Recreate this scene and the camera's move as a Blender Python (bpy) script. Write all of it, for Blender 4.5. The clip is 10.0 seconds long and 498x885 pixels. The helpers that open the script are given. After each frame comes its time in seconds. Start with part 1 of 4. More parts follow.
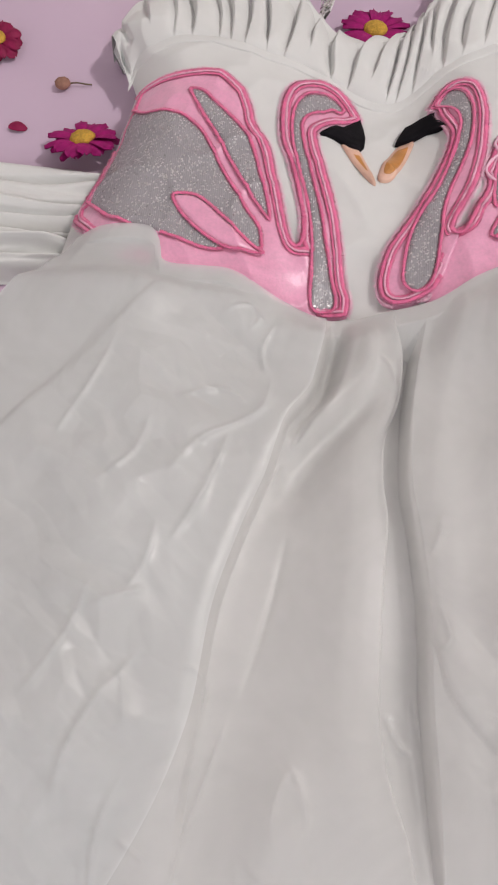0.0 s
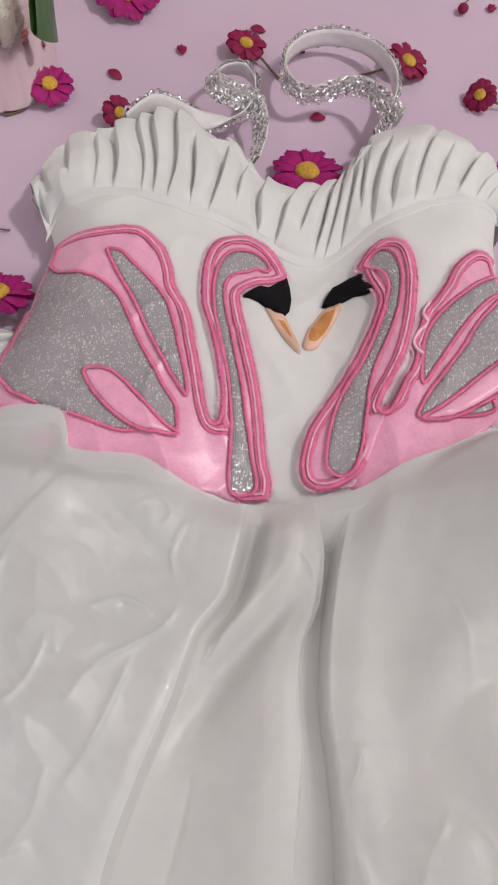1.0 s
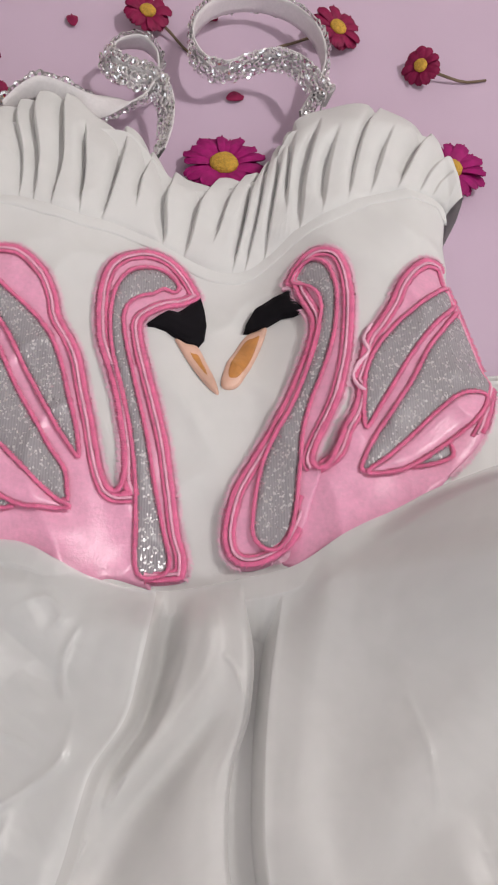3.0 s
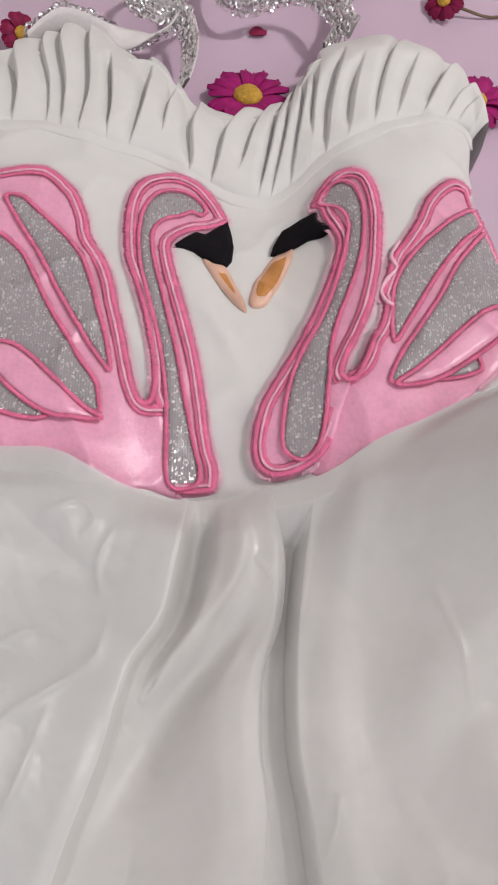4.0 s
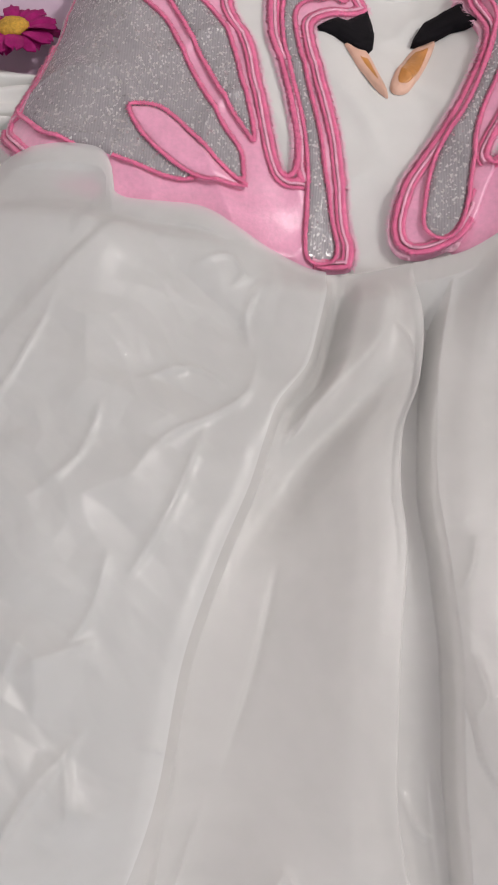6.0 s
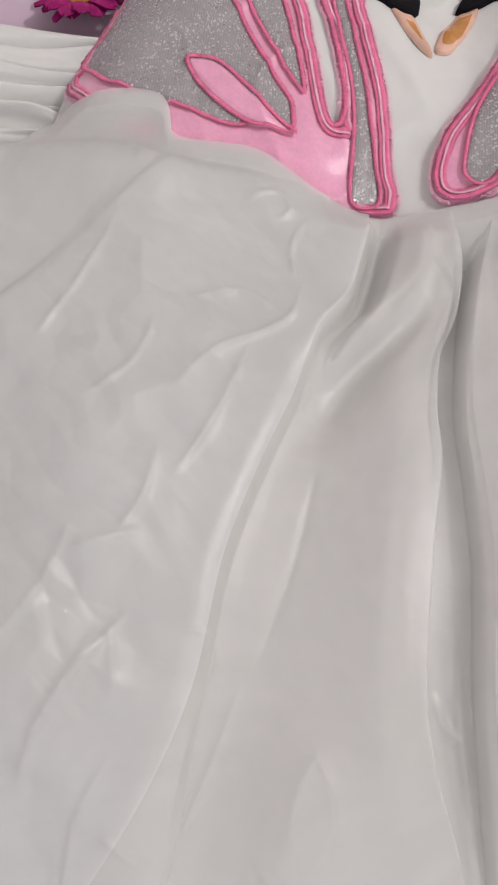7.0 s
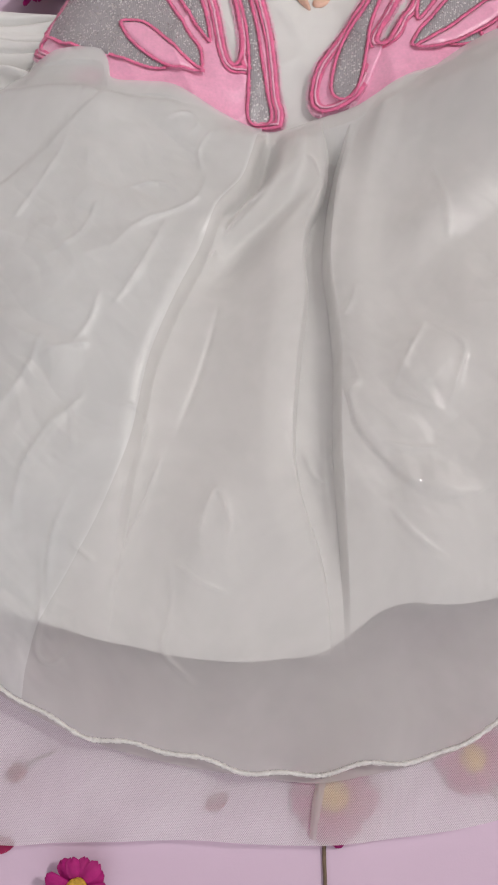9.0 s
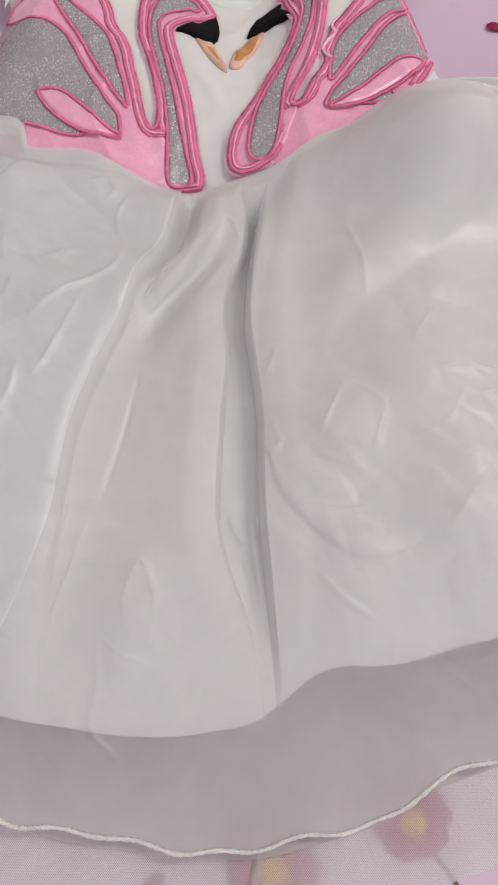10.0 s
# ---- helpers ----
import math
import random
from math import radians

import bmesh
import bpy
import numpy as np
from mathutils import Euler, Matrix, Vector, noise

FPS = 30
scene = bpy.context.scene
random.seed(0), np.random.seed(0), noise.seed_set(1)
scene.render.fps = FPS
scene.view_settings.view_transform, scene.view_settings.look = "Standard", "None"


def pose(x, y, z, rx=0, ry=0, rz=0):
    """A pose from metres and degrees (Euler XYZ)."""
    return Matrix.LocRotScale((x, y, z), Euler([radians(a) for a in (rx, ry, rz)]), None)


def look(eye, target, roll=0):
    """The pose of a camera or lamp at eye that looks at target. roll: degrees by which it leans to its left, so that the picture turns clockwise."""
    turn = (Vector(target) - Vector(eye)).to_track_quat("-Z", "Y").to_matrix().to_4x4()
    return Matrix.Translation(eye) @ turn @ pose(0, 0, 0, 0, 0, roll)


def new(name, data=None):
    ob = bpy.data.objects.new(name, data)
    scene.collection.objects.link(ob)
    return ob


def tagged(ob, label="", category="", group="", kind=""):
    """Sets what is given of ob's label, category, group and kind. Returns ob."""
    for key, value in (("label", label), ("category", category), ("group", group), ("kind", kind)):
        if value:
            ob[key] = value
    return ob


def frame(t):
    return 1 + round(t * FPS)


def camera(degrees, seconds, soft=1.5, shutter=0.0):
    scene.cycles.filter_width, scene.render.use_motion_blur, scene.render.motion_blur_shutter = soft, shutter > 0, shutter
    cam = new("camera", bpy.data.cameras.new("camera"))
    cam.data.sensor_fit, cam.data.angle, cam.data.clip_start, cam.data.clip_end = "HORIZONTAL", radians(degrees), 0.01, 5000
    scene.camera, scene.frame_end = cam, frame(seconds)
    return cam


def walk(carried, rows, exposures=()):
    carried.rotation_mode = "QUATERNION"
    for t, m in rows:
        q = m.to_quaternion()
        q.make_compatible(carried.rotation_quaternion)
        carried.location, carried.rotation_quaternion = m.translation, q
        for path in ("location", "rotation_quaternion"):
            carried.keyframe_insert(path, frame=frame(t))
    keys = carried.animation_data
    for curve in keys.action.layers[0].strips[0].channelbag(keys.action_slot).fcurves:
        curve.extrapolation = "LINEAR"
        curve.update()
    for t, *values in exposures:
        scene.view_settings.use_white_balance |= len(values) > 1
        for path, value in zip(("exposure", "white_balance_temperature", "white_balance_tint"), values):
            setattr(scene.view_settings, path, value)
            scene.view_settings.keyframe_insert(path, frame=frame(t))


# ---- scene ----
cam = camera(34.6, 10.0, soft=2.0)
PATH = [
    (0, (0.001, 0.043, 0.425), (0.062, 0.84, -1.408), 8.4),
    (0.5, (0.021, 0.066, 0.444), (0.093, 0.914, -1.366), 8.9),
    (1, (0.026, 0.132, 0.436), (0.151, 1.016, -1.354), 11.6),
    (1.5, (0.043, 0.183, 0.398), (0.224, 1.047, -1.396), 14.0),
    (2, (0.043, 0.205, 0.394), (0.254, 1.05, -1.406), 15.1),
    (2.5, (0.051, 0.209, 0.386), (0.28, 1.037, -1.42), 15.7),
    (2.7, (0.052, 0.21, 0.386), (0.285, 1.031, -1.423), 15.9),
    (4, (0.044, 0.175, 0.374), (0.247, 0.962, -1.454), 14.4),
    (4.5, (0.037, 0.163, 0.354), (0.215, 0.896, -1.498), 14.2),
    (5, (0.023, 0.151, 0.339), (0.21, 0.823, -1.535), 17.3),
    (5.5, (0.013, 0.131, 0.336), (0.193, 0.765, -1.553), 18.4),
    (6, (-0.004, 0.107, 0.352), (0.156, 0.722, -1.545), 18.1),
    (6.2, (-0.008, 0.103, 0.358), (0.134, 0.714, -1.541), 16.7),
    (7.3, (0.002, 0.036, 0.35), (0.026, 0.735, -1.523), 8.1),
    (7.5, (0.016, 0.023, 0.364), (0.009, 0.681, -1.525), 5.1),
    (8, (0.025, -0.011, 0.411), (-0.017, 0.587, -1.497), 0.8),
    (8.5, (0.035, -0.051, 0.445), (-0.013, 0.578, -1.453), -0.5),
    (9, (0.056, -0.063, 0.442), (0.053, 0.617, -1.439), 2.7),
    (9.5, (0.069, -0.052, 0.444), (0.124, 0.669, -1.42), 5.8),
    (10, (0.083, -0.045, 0.445), (0.138, 0.711, -1.406), 4.3),
]
EXPO = [(0, 0.03), (1, 0.0), (2.5, 0.0), (5.5, 0.03), (8, 0.04), (10, 0.03)]
walk(cam, [(t, look(eye, target, roll)) for t, eye, target, roll in PATH], EXPO)

# ---- world, room light, exposure ----
world = bpy.data.worlds.new("world")
scene.world = world
world.use_nodes = True
world.node_tree.nodes["Background"].inputs[0].default_value = (0.55, 0.6, 0.7, 1)
world.node_tree.nodes["Background"].inputs[1].default_value = 0.3


def area_lamp(name, m, size, watts, colour, size_y=None):
    data = bpy.data.lights.new(name, "AREA")
    data.energy, data.color, data.size = watts, colour, size
    data.shape = "RECTANGLE" if size_y else "DISK"
    if size_y:
        data.size_y = size_y
    ob = new(name, data)
    ob.matrix_world = m
    return ob


LAMP = (1.42, 0.62, 2.36)
area_lamp("ceiling_lamp_light", look(LAMP, (0.08, 0.35, 0)), 0.26, 29, (1.0, 0.97, 0.945))
area_lamp("window_light", look((0.1, -1.56, 1.45), (0.1, 0.5, 1.0)), 2.5, 13, (0.92, 0.96, 1.0), 1.4)


# ---- materials ----
def material(name, colour, rough=0.6, metal=0.0, vary=0.08, scale=60.0, bump=0.0, bump_scale=400.0, sheen=0.0, spec=0.5, stretch=(1, 1, 1)):
    """A principled surface with two scales of colour variation and a fine bump."""
    mat = bpy.data.materials.new(name)
    mat.use_nodes = True
    n, k = mat.node_tree.nodes, mat.node_tree.links
    b = n["Principled BSDF"]
    b.inputs["Roughness"].default_value, b.inputs["Metallic"].default_value = rough, metal
    b.inputs["Specular IOR Level"].default_value = spec
    b.inputs["Sheen Weight"].default_value = sheen
    co = n.new("ShaderNodeTexCoord")
    big, fine = n.new("ShaderNodeTexNoise"), n.new("ShaderNodeTexNoise")
    big.inputs["Scale"].default_value, big.inputs["Detail"].default_value = scale * 0.2, 3
    fine.inputs["Scale"].default_value, fine.inputs["Detail"].default_value = scale, 5
    add = n.new("ShaderNodeMath")
    add.operation = "ADD"
    ramp = n.new("ShaderNodeMapRange")
    ramp.inputs["From Min"].default_value, ramp.inputs["From Max"].default_value = 0.6, 1.4
    ramp.inputs["To Min"].default_value, ramp.inputs["To Max"].default_value = 1 - vary, 1 + vary
    mul = n.new("ShaderNodeVectorMath")
    mul.operation = "SCALE"
    mul.inputs[0].default_value = colour
    span = n.new("ShaderNodeMapping")
    span.inputs["Scale"].default_value = stretch
    k.new(co.outputs["Object"], span.inputs["Vector"])
    for t in (big, fine):
        k.new(span.outputs[0], t.inputs["Vector"])
    k.new(big.outputs["Fac"], add.inputs[0])
    k.new(fine.outputs["Fac"], add.inputs[1])
    k.new(add.outputs[0], ramp.inputs["Value"])
    k.new(ramp.outputs[0], mul.inputs["Scale"])
    k.new(mul.outputs[0], b.inputs["Base Color"])
    if bump:
        t, bu = n.new("ShaderNodeTexNoise"), n.new("ShaderNodeBump")
        t.inputs["Scale"].default_value, t.inputs["Detail"].default_value = bump_scale, 4
        bu.inputs["Strength"].default_value, bu.inputs["Distance"].default_value = bump, 0.001
        k.new(co.outputs["Object"], t.inputs["Vector"])
        k.new(t.outputs["Fac"], bu.inputs["Height"])
        k.new(bu.outputs[0], b.inputs["Normal"])
    return mat


def glitter_material(name, colour, cell):
    """Lurex knit: tiny foil flecks that each lean their own way."""
    mat = bpy.data.materials.new(name)
    mat.use_nodes = True
    n, k = mat.node_tree.nodes, mat.node_tree.links
    b = n["Principled BSDF"]
    b.inputs["Specular IOR Level"].default_value = 0.25
    co, geo = n.new("ShaderNodeTexCoord"), n.new("ShaderNodeNewGeometry")
    stretch = n.new("ShaderNodeMapping")
    stretch.inputs["Scale"].default_value = (1.0, 0.8, 1.0)
    stretch.inputs["Rotation"].default_value = (0, 0, 0.15)
    cells = n.new("ShaderNodeTexVoronoi")
    cells.inputs["Scale"].default_value = cell
    sub, mul, add, nor = (n.new("ShaderNodeVectorMath") for _ in range(4))
    sub.operation, mul.operation, add.operation, nor.operation = "SUBTRACT", "SCALE", "ADD", "NORMALIZE"
    sub.inputs[1].default_value = (0.5, 0.5, 0.5)
    mul.inputs["Scale"].default_value = 1.0
    k.new(co.outputs["Object"], stretch.inputs["Vector"])
    k.new(stretch.outputs[0], cells.inputs["Vector"])
    k.new(cells.outputs["Color"], sub.inputs[0])
    k.new(sub.outputs[0], mul.inputs[0])
    k.new(mul.outputs[0], add.inputs[0])
    k.new(geo.outputs["Normal"], add.inputs[1])
    k.new(add.outputs[0], nor.inputs[0])
    k.new(nor.outputs[0], b.inputs["Normal"])
    sep, rough = n.new("ShaderNodeSeparateColor"), n.new("ShaderNodeMapRange")
    k.new(cells.outputs["Color"], sep.inputs[0])
    k.new(sep.outputs[2], rough.inputs["Value"])
    rough.inputs["To Min"].default_value, rough.inputs["To Max"].default_value = 0.22, 0.55
    pick = n.new("ShaderNodeMapRange")
    pick.inputs["From Min"].default_value, pick.inputs["From Max"].default_value = 0.80, 0.84
    pick.inputs["To Min"].default_value, pick.inputs["To Max"].default_value = 0.0, 0.66
    k.new(sep.outputs[1], pick.inputs["Value"])
    k.new(pick.outputs[0], b.inputs["Metallic"])
    k.new(pick.outputs[0], mul.inputs["Scale"])
    k.new(rough.outputs[0], b.inputs["Roughness"])
    knit = n.new("ShaderNodeTexWave")
    knit.inputs["Scale"].default_value, knit.inputs["Distortion"].default_value = 260, 1.5
    tone, shade = n.new("ShaderNodeMapRange"), n.new("ShaderNodeVectorMath")
    tone.inputs["To Min"].default_value, tone.inputs["To Max"].default_value = 0.82, 1.08
    shade.operation = "SCALE"
    shade.inputs[0].default_value = colour
    k.new(co.outputs["Object"], knit.inputs["Vector"])
    k.new(knit.outputs["Fac"], tone.inputs["Value"])
    k.new(tone.outputs[0], shade.inputs["Scale"])
    fleck = n.new("ShaderNodeMix")
    fleck.data_type = "RGBA"
    fleck.inputs[7].default_value = (1, 0.98, 0.98, 1)
    k.new(pick.outputs[0], fleck.inputs[0])
    k.new(shade.outputs[0], fleck.inputs[6])
    k.new(fleck.outputs[2], b.inputs["Base Color"])
    return mat


def sheer_material(name, colour, cover, gloss, rough, net=0.0, crinkle=0.0):
    """A sheer cloth: part of it lets the view through, the threads scatter and shine."""
    mat = bpy.data.materials.new(name)
    mat.use_nodes = True
    n, k = mat.node_tree.nodes, mat.node_tree.links
    out = n["Material Output"]
    n.remove(n["Principled BSDF"])
    clear, dif, tra, shine = (n.new("ShaderNodeBsdf" + s) for s in ("Transparent", "Diffuse", "Translucent", "Glossy"))
    dif.inputs["Color"].default_value = tra.inputs["Color"].default_value = (*colour, 1)
    shine.inputs["Roughness"].default_value = rough
    shine.inputs["Color"].default_value = (1, 0.985, 0.96, 1)
    thread, cloth, whole = (n.new("ShaderNodeMixShader") for _ in range(3))
    thread.inputs[0].default_value = 0.55
    k.new(dif.outputs[0], thread.inputs[1])
    k.new(tra.outputs[0], thread.inputs[2])
    co, noi, rng = n.new("ShaderNodeTexCoord"), n.new("ShaderNodeTexNoise"), n.new("ShaderNodeMapRange")
    noi.inputs["Scale"].default_value, noi.inputs["Detail"].default_value, noi.inputs["Distortion"].default_value = 12, 4, 0.4
    rng.inputs["From Min"].default_value, rng.inputs["From Max"].default_value = 0.3, 0.7
    rng.inputs["To Min"].default_value, rng.inputs["To Max"].default_value = cover * 0.80, min(1, cover * 1.20)
    k.new(co.outputs["Object"], noi.inputs["Vector"])
    k.new(noi.outputs["Fac"], rng.inputs["Value"])
    amount = rng.outputs[0]
    if net:
        waves = []
        for turn in (0.6, -0.6):
            mp, wv = n.new("ShaderNodeMapping"), n.new("ShaderNodeTexWave")
            mp.inputs["Rotation"].default_value = (0, 0, turn)
            wv.inputs["Scale"].default_value = net
            k.new(co.outputs["Object"], mp.inputs["Vector"])
            k.new(mp.outputs[0], wv.inputs["Vector"])
            waves.append(wv)
        big, mul = n.new("ShaderNodeMath"), n.new("ShaderNodeMath")
        big.operation, mul.operation = "MAXIMUM", "MULTIPLY"
        k.new(waves[0].outputs["Fac"], big.inputs[0])
        k.new(waves[1].outputs["Fac"], big.inputs[1])
        haze = n.new("ShaderNodeMapRange")
        haze.inputs["To Min"].default_value = 0.42
        k.new(big.outputs[0], haze.inputs["Value"])
        k.new(haze.outputs[0], mul.inputs[0])
        k.new(amount, mul.inputs[1])
        amount = mul.outputs[0]
    k.new(amount, cloth.inputs[0])
    k.new(clear.outputs[0], cloth.inputs[1])
    k.new(thread.outputs[0], cloth.inputs[2])
    face, grade = n.new("ShaderNodeLayerWeight"), n.new("ShaderNodeMapRange")
    face.inputs["Blend"].default_value = 0.35
    grade.inputs["To Min"].default_value, grade.inputs["To Max"].default_value = gloss * 0.8, gloss * 3.2
    k.new(face.outputs["Facing"], grade.inputs["Value"])
    k.new(grade.outputs[0], whole.inputs[0])
    if crinkle:
        tex, bump = n.new("ShaderNodeTexNoise"), n.new("ShaderNodeBump")
        tex.inputs["Scale"].default_value, tex.inputs["Detail"].default_value, tex.inputs["Roughness"].default_value = 330, 4, 0.62
        bump.inputs["Strength"].default_value, bump.inputs["Distance"].default_value = crinkle, 0.0012
        grain = n.new("ShaderNodeMapping")
        grain.inputs["Scale"].default_value, grain.inputs["Rotation"].default_value = (1.4, 0.6, 1.0), (0, 0, 0.2)
        k.new(co.outputs["Object"], grain.inputs["Vector"])
        k.new(grain.outputs[0], tex.inputs["Vector"])
        k.new(tex.outputs["Fac"], bump.inputs["Height"])
        k.new(bump.outputs[0], shine.inputs["Normal"])
    k.new(cloth.outputs[0], whole.inputs[1])
    silky, lustre = n.new("ShaderNodeBsdfGlossy"), n.new("ShaderNodeMixShader")
    silky.inputs["Roughness"].default_value = 0.46
    lustre.inputs[0].default_value = 0.42
    k.new(silky.outputs[0], lustre.inputs[1])
    k.new(shine.outputs[0], lustre.inputs[2])
    k.new(lustre.outputs[0], whole.inputs[2])
    k.new(whole.outputs[0], out.inputs[0])
    return mat


PINK_SHEET = material("lilac_sheet", (0.63, 0.475, 0.60), 0.5, vary=0.035, scale=12, bump=0.06, bump_scale=900)
WALL = material("wall_paint", (0.78, 0.75, 0.71), 0.8, scale=20, bump=0.1)
WHITE_PAINT = material("white_paint", (0.82, 0.82, 0.8), 0.5, scale=20)
CREPE = material("white_crepe", (0.76, 0.755, 0.735), 0.75, vary=0.03, scale=90, bump=0.25, bump_scale=2600, sheen=0.2)
SATIN_WHITE = material("white_satin", (0.675, 0.660, 0.645), 0.5, vary=0.03, scale=60, bump=0.08, bump_scale=1500)
SATIN_PINK = material("pink_satin", (0.885, 0.40, 0.575), 0.33, vary=0.12, scale=500, bump=0.16, bump_scale=700, spec=0.6, sheen=0.35)
THREAD = material("deep_pink_thread", (0.85, 0.175, 0.36), 0.5, vary=0.25, scale=900, sheen=0.4)
FRAY = material("pale_pink_fray", (0.92, 0.55, 0.68), 0.8, vary=0.2, scale=500)
PALE_BAND = material("pale_pink_thread", (0.98, 0.50, 0.66), 0.5, vary=0.25, scale=700, sheen=0.4)
SILVER = glitter_material("silver_lurex", (0.37, 0.345, 0.365), 1150)
BLACK_SATIN = material("black_satin", (0.005, 0.004, 0.006), 0.75, spec=0.15, vary=0.3, scale=120, bump=0.2, bump_scale=1500)
GOLD_SATIN = material("golden_satin", (0.62, 0.27, 0.075), 0.3, vary=0.3, scale=120, bump=0.3, bump_scale=500)
PEACH_SATIN = material("peach_satin", (0.80, 0.50, 0.38), 0.4, vary=0.2, scale=120, bump=0.3, bump_scale=700)
ORGANZA = sheer_material("organza", (0.90, 0.895, 0.885), 0.47, 0.032, 0.13, crinkle=0.45)
ORGANZA_PLY = sheer_material("organza_doubled", (0.93, 0.945, 0.945), 0.55, 0.037, 0.13, crinkle=0.45)
TULLE_CLOTH = sheer_material("tulle", (0.96, 0.96, 0.95), 0.72, 0.03, 0.4, net=420)
# net colour greyed so the strip between satin and organza hems reads darker
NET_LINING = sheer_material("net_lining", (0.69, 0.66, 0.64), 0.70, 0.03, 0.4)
HEM_THREAD = material("white_serged_thread", (0.86, 0.84, 0.81), 0.5, vary=0.15, scale=900, bump=0.8, bump_scale=2500)
SEQUIN = material("silver_sequin", (0.88, 0.87, 0.87), 0.17, metal=0.95, vary=0.3, scale=300)
ELASTIC = material("white_elastic", (0.82, 0.78, 0.78), 0.8, vary=0.06, scale=500, bump=0.5, bump_scale=2200)
MAGENTA = material("magenta_petal", (0.36, 0.008, 0.150), 0.6, spec=0.3, vary=0.35, scale=150, bump=0.3, bump_scale=500)
WINE = material("wine_petal", (0.25, 0.007, 0.06), 0.6, spec=0.3, vary=0.35, scale=150, bump=0.3, bump_scale=500)
POLLEN = material("yellow_florets", (0.62, 0.36, 0.05), 0.8, vary=0.4, scale=700, bump=1.0, bump_scale=900)
STEM = material("dry_brown_stem", (0.17, 0.12, 0.075), 0.8, vary=0.3, scale=300, bump=0.4)
LEAF = material("green_leaf", (0.05, 0.13, 0.035), 0.35, vary=0.6, scale=90, bump=0.2, stretch=(1, 1, 0.3))
# upright streaks in the colour stand in for reflections on the polished cup
ROSE_METAL = material("rose_gold_metal", (0.93, 0.88, 0.80), 0.09, metal=1.0, vary=0.16, scale=170, bump=0.5, bump_scale=90, stretch=(1, 1, 0.05))
GLOW = bpy.data.materials.new("lamp_glow")
GLOW.use_nodes = True
GLOW.node_tree.nodes["Principled BSDF"].inputs["Emission Color"].default_value = (1, 0.93, 0.85, 1)
GLOW.node_tree.nodes["Principled BSDF"].inputs["Emission Strength"].default_value = 6


# ---- mesh helpers ----
def link(name, verts, faces, mat, parent=None, label="", smooth=True):
    me = bpy.data.meshes.new(name)
    me.from_pydata([tuple(map(float, v)) for v in verts], [], faces)
    me.materials.append(mat)
    if smooth:
        me.polygons.foreach_set("use_smooth", [True] * len(me.polygons))
    me.update()
    ob = new(name, me)
    ob.parent = parent
    if label:
        tagged(ob, label)
    return ob


def part(name, bm, mat, parent=None, label="", smooth=True):
    me = bpy.data.meshes.new(name)
    bm.to_mesh(me)
    bm.free()
    me.materials.append(mat)
    if smooth:
        me.polygons.foreach_set("use_smooth", [True] * len(me.polygons))
    ob = new(name, me)
    ob.parent = parent
    if label:
        tagged(ob, label)
    return ob


def box(name, lo, hi, mat, parent=None, label="", bevel=0.0):
    bm = bmesh.new()
    bmesh.ops.create_cube(bm, size=1)
    for v in bm.verts:
        v.co = Vector([lo[i] + (v.co[i] + 0.5) * (hi[i] - lo[i]) for i in range(3)])
    if bevel:
        bmesh.ops.bevel(bm, geom=bm.edges[:], offset=bevel, segments=2, affect="EDGES")
    return part(name, bm, mat, parent, label, smooth=False)


def sheet(grid):
    """Vertices and quads of a rows x columns x 3 array."""
    r, c, _ = grid.shape
    ids = np.arange(r * c).reshape(r, c)
    q = np.stack([ids[:-1, :-1], ids[:-1, 1:], ids[1:, 1:], ids[1:, :-1]], -1).reshape(-1, 4)
    return grid.reshape(-1, 3), q.tolist()


def smooth_line(points, closed=True, per=6):
    """A Catmull-Rom line through points."""
    p = np.array(points, float)
    n = len(p)
    out = []
    for i in range(n if closed else n - 1):
        pick = [(i + k) % n if closed else min(max(i + k, 0), n - 1) for k in (-1, 0, 1, 2)]
        a, b, c, d = p[pick]
        for t in np.arange(per) / per:
            out.append(0.5 * (2 * b + (c - a) * t + (2 * a - 5 * b + 4 * c - d) * t * t + (3 * b - a - 3 * c + d) * t ** 3))
    if not closed:
        out.append(p[-1])
    return np.array(out)


def nearest_on(line, pts, closed=True):
    """Distance to a line in the plane, and the nearest point of it."""
    a = line
    b = np.roll(line, -1, 0) if closed else line[1:]
    a = a[: len(b)]
    best, where = np.full(len(pts), 1e9), np.zeros((len(pts), 2))
    for p, q in zip(a, b):
        d = q - p
        t = np.clip(((pts - p) @ d) / max(d @ d, 1e-12), 0, 1)
        c = p + t[:, None] * d
        r = np.hypot(*(pts - c).T)
        m = r < best
        best[m], where[m] = r[m], c[m]
    return best, where


def inside(line, pts):
    x, y = pts.T
    res = np.zeros(len(pts), bool)
    for (x0, y0), (x1, y1) in zip(line, np.roll(line, -1, 0)):
        cross = ((y0 > y) != (y1 > y))
        res ^= cross & (x < (x1 - x0) * (y - y0) / ((y1 - y0) or 1e-12) + x0)
    return res


def step(a, b, v):
    k = np.clip((np.asarray(v, float) - a) / (b - a), 0, 1)
    return k * k * (3 - 2 * k)


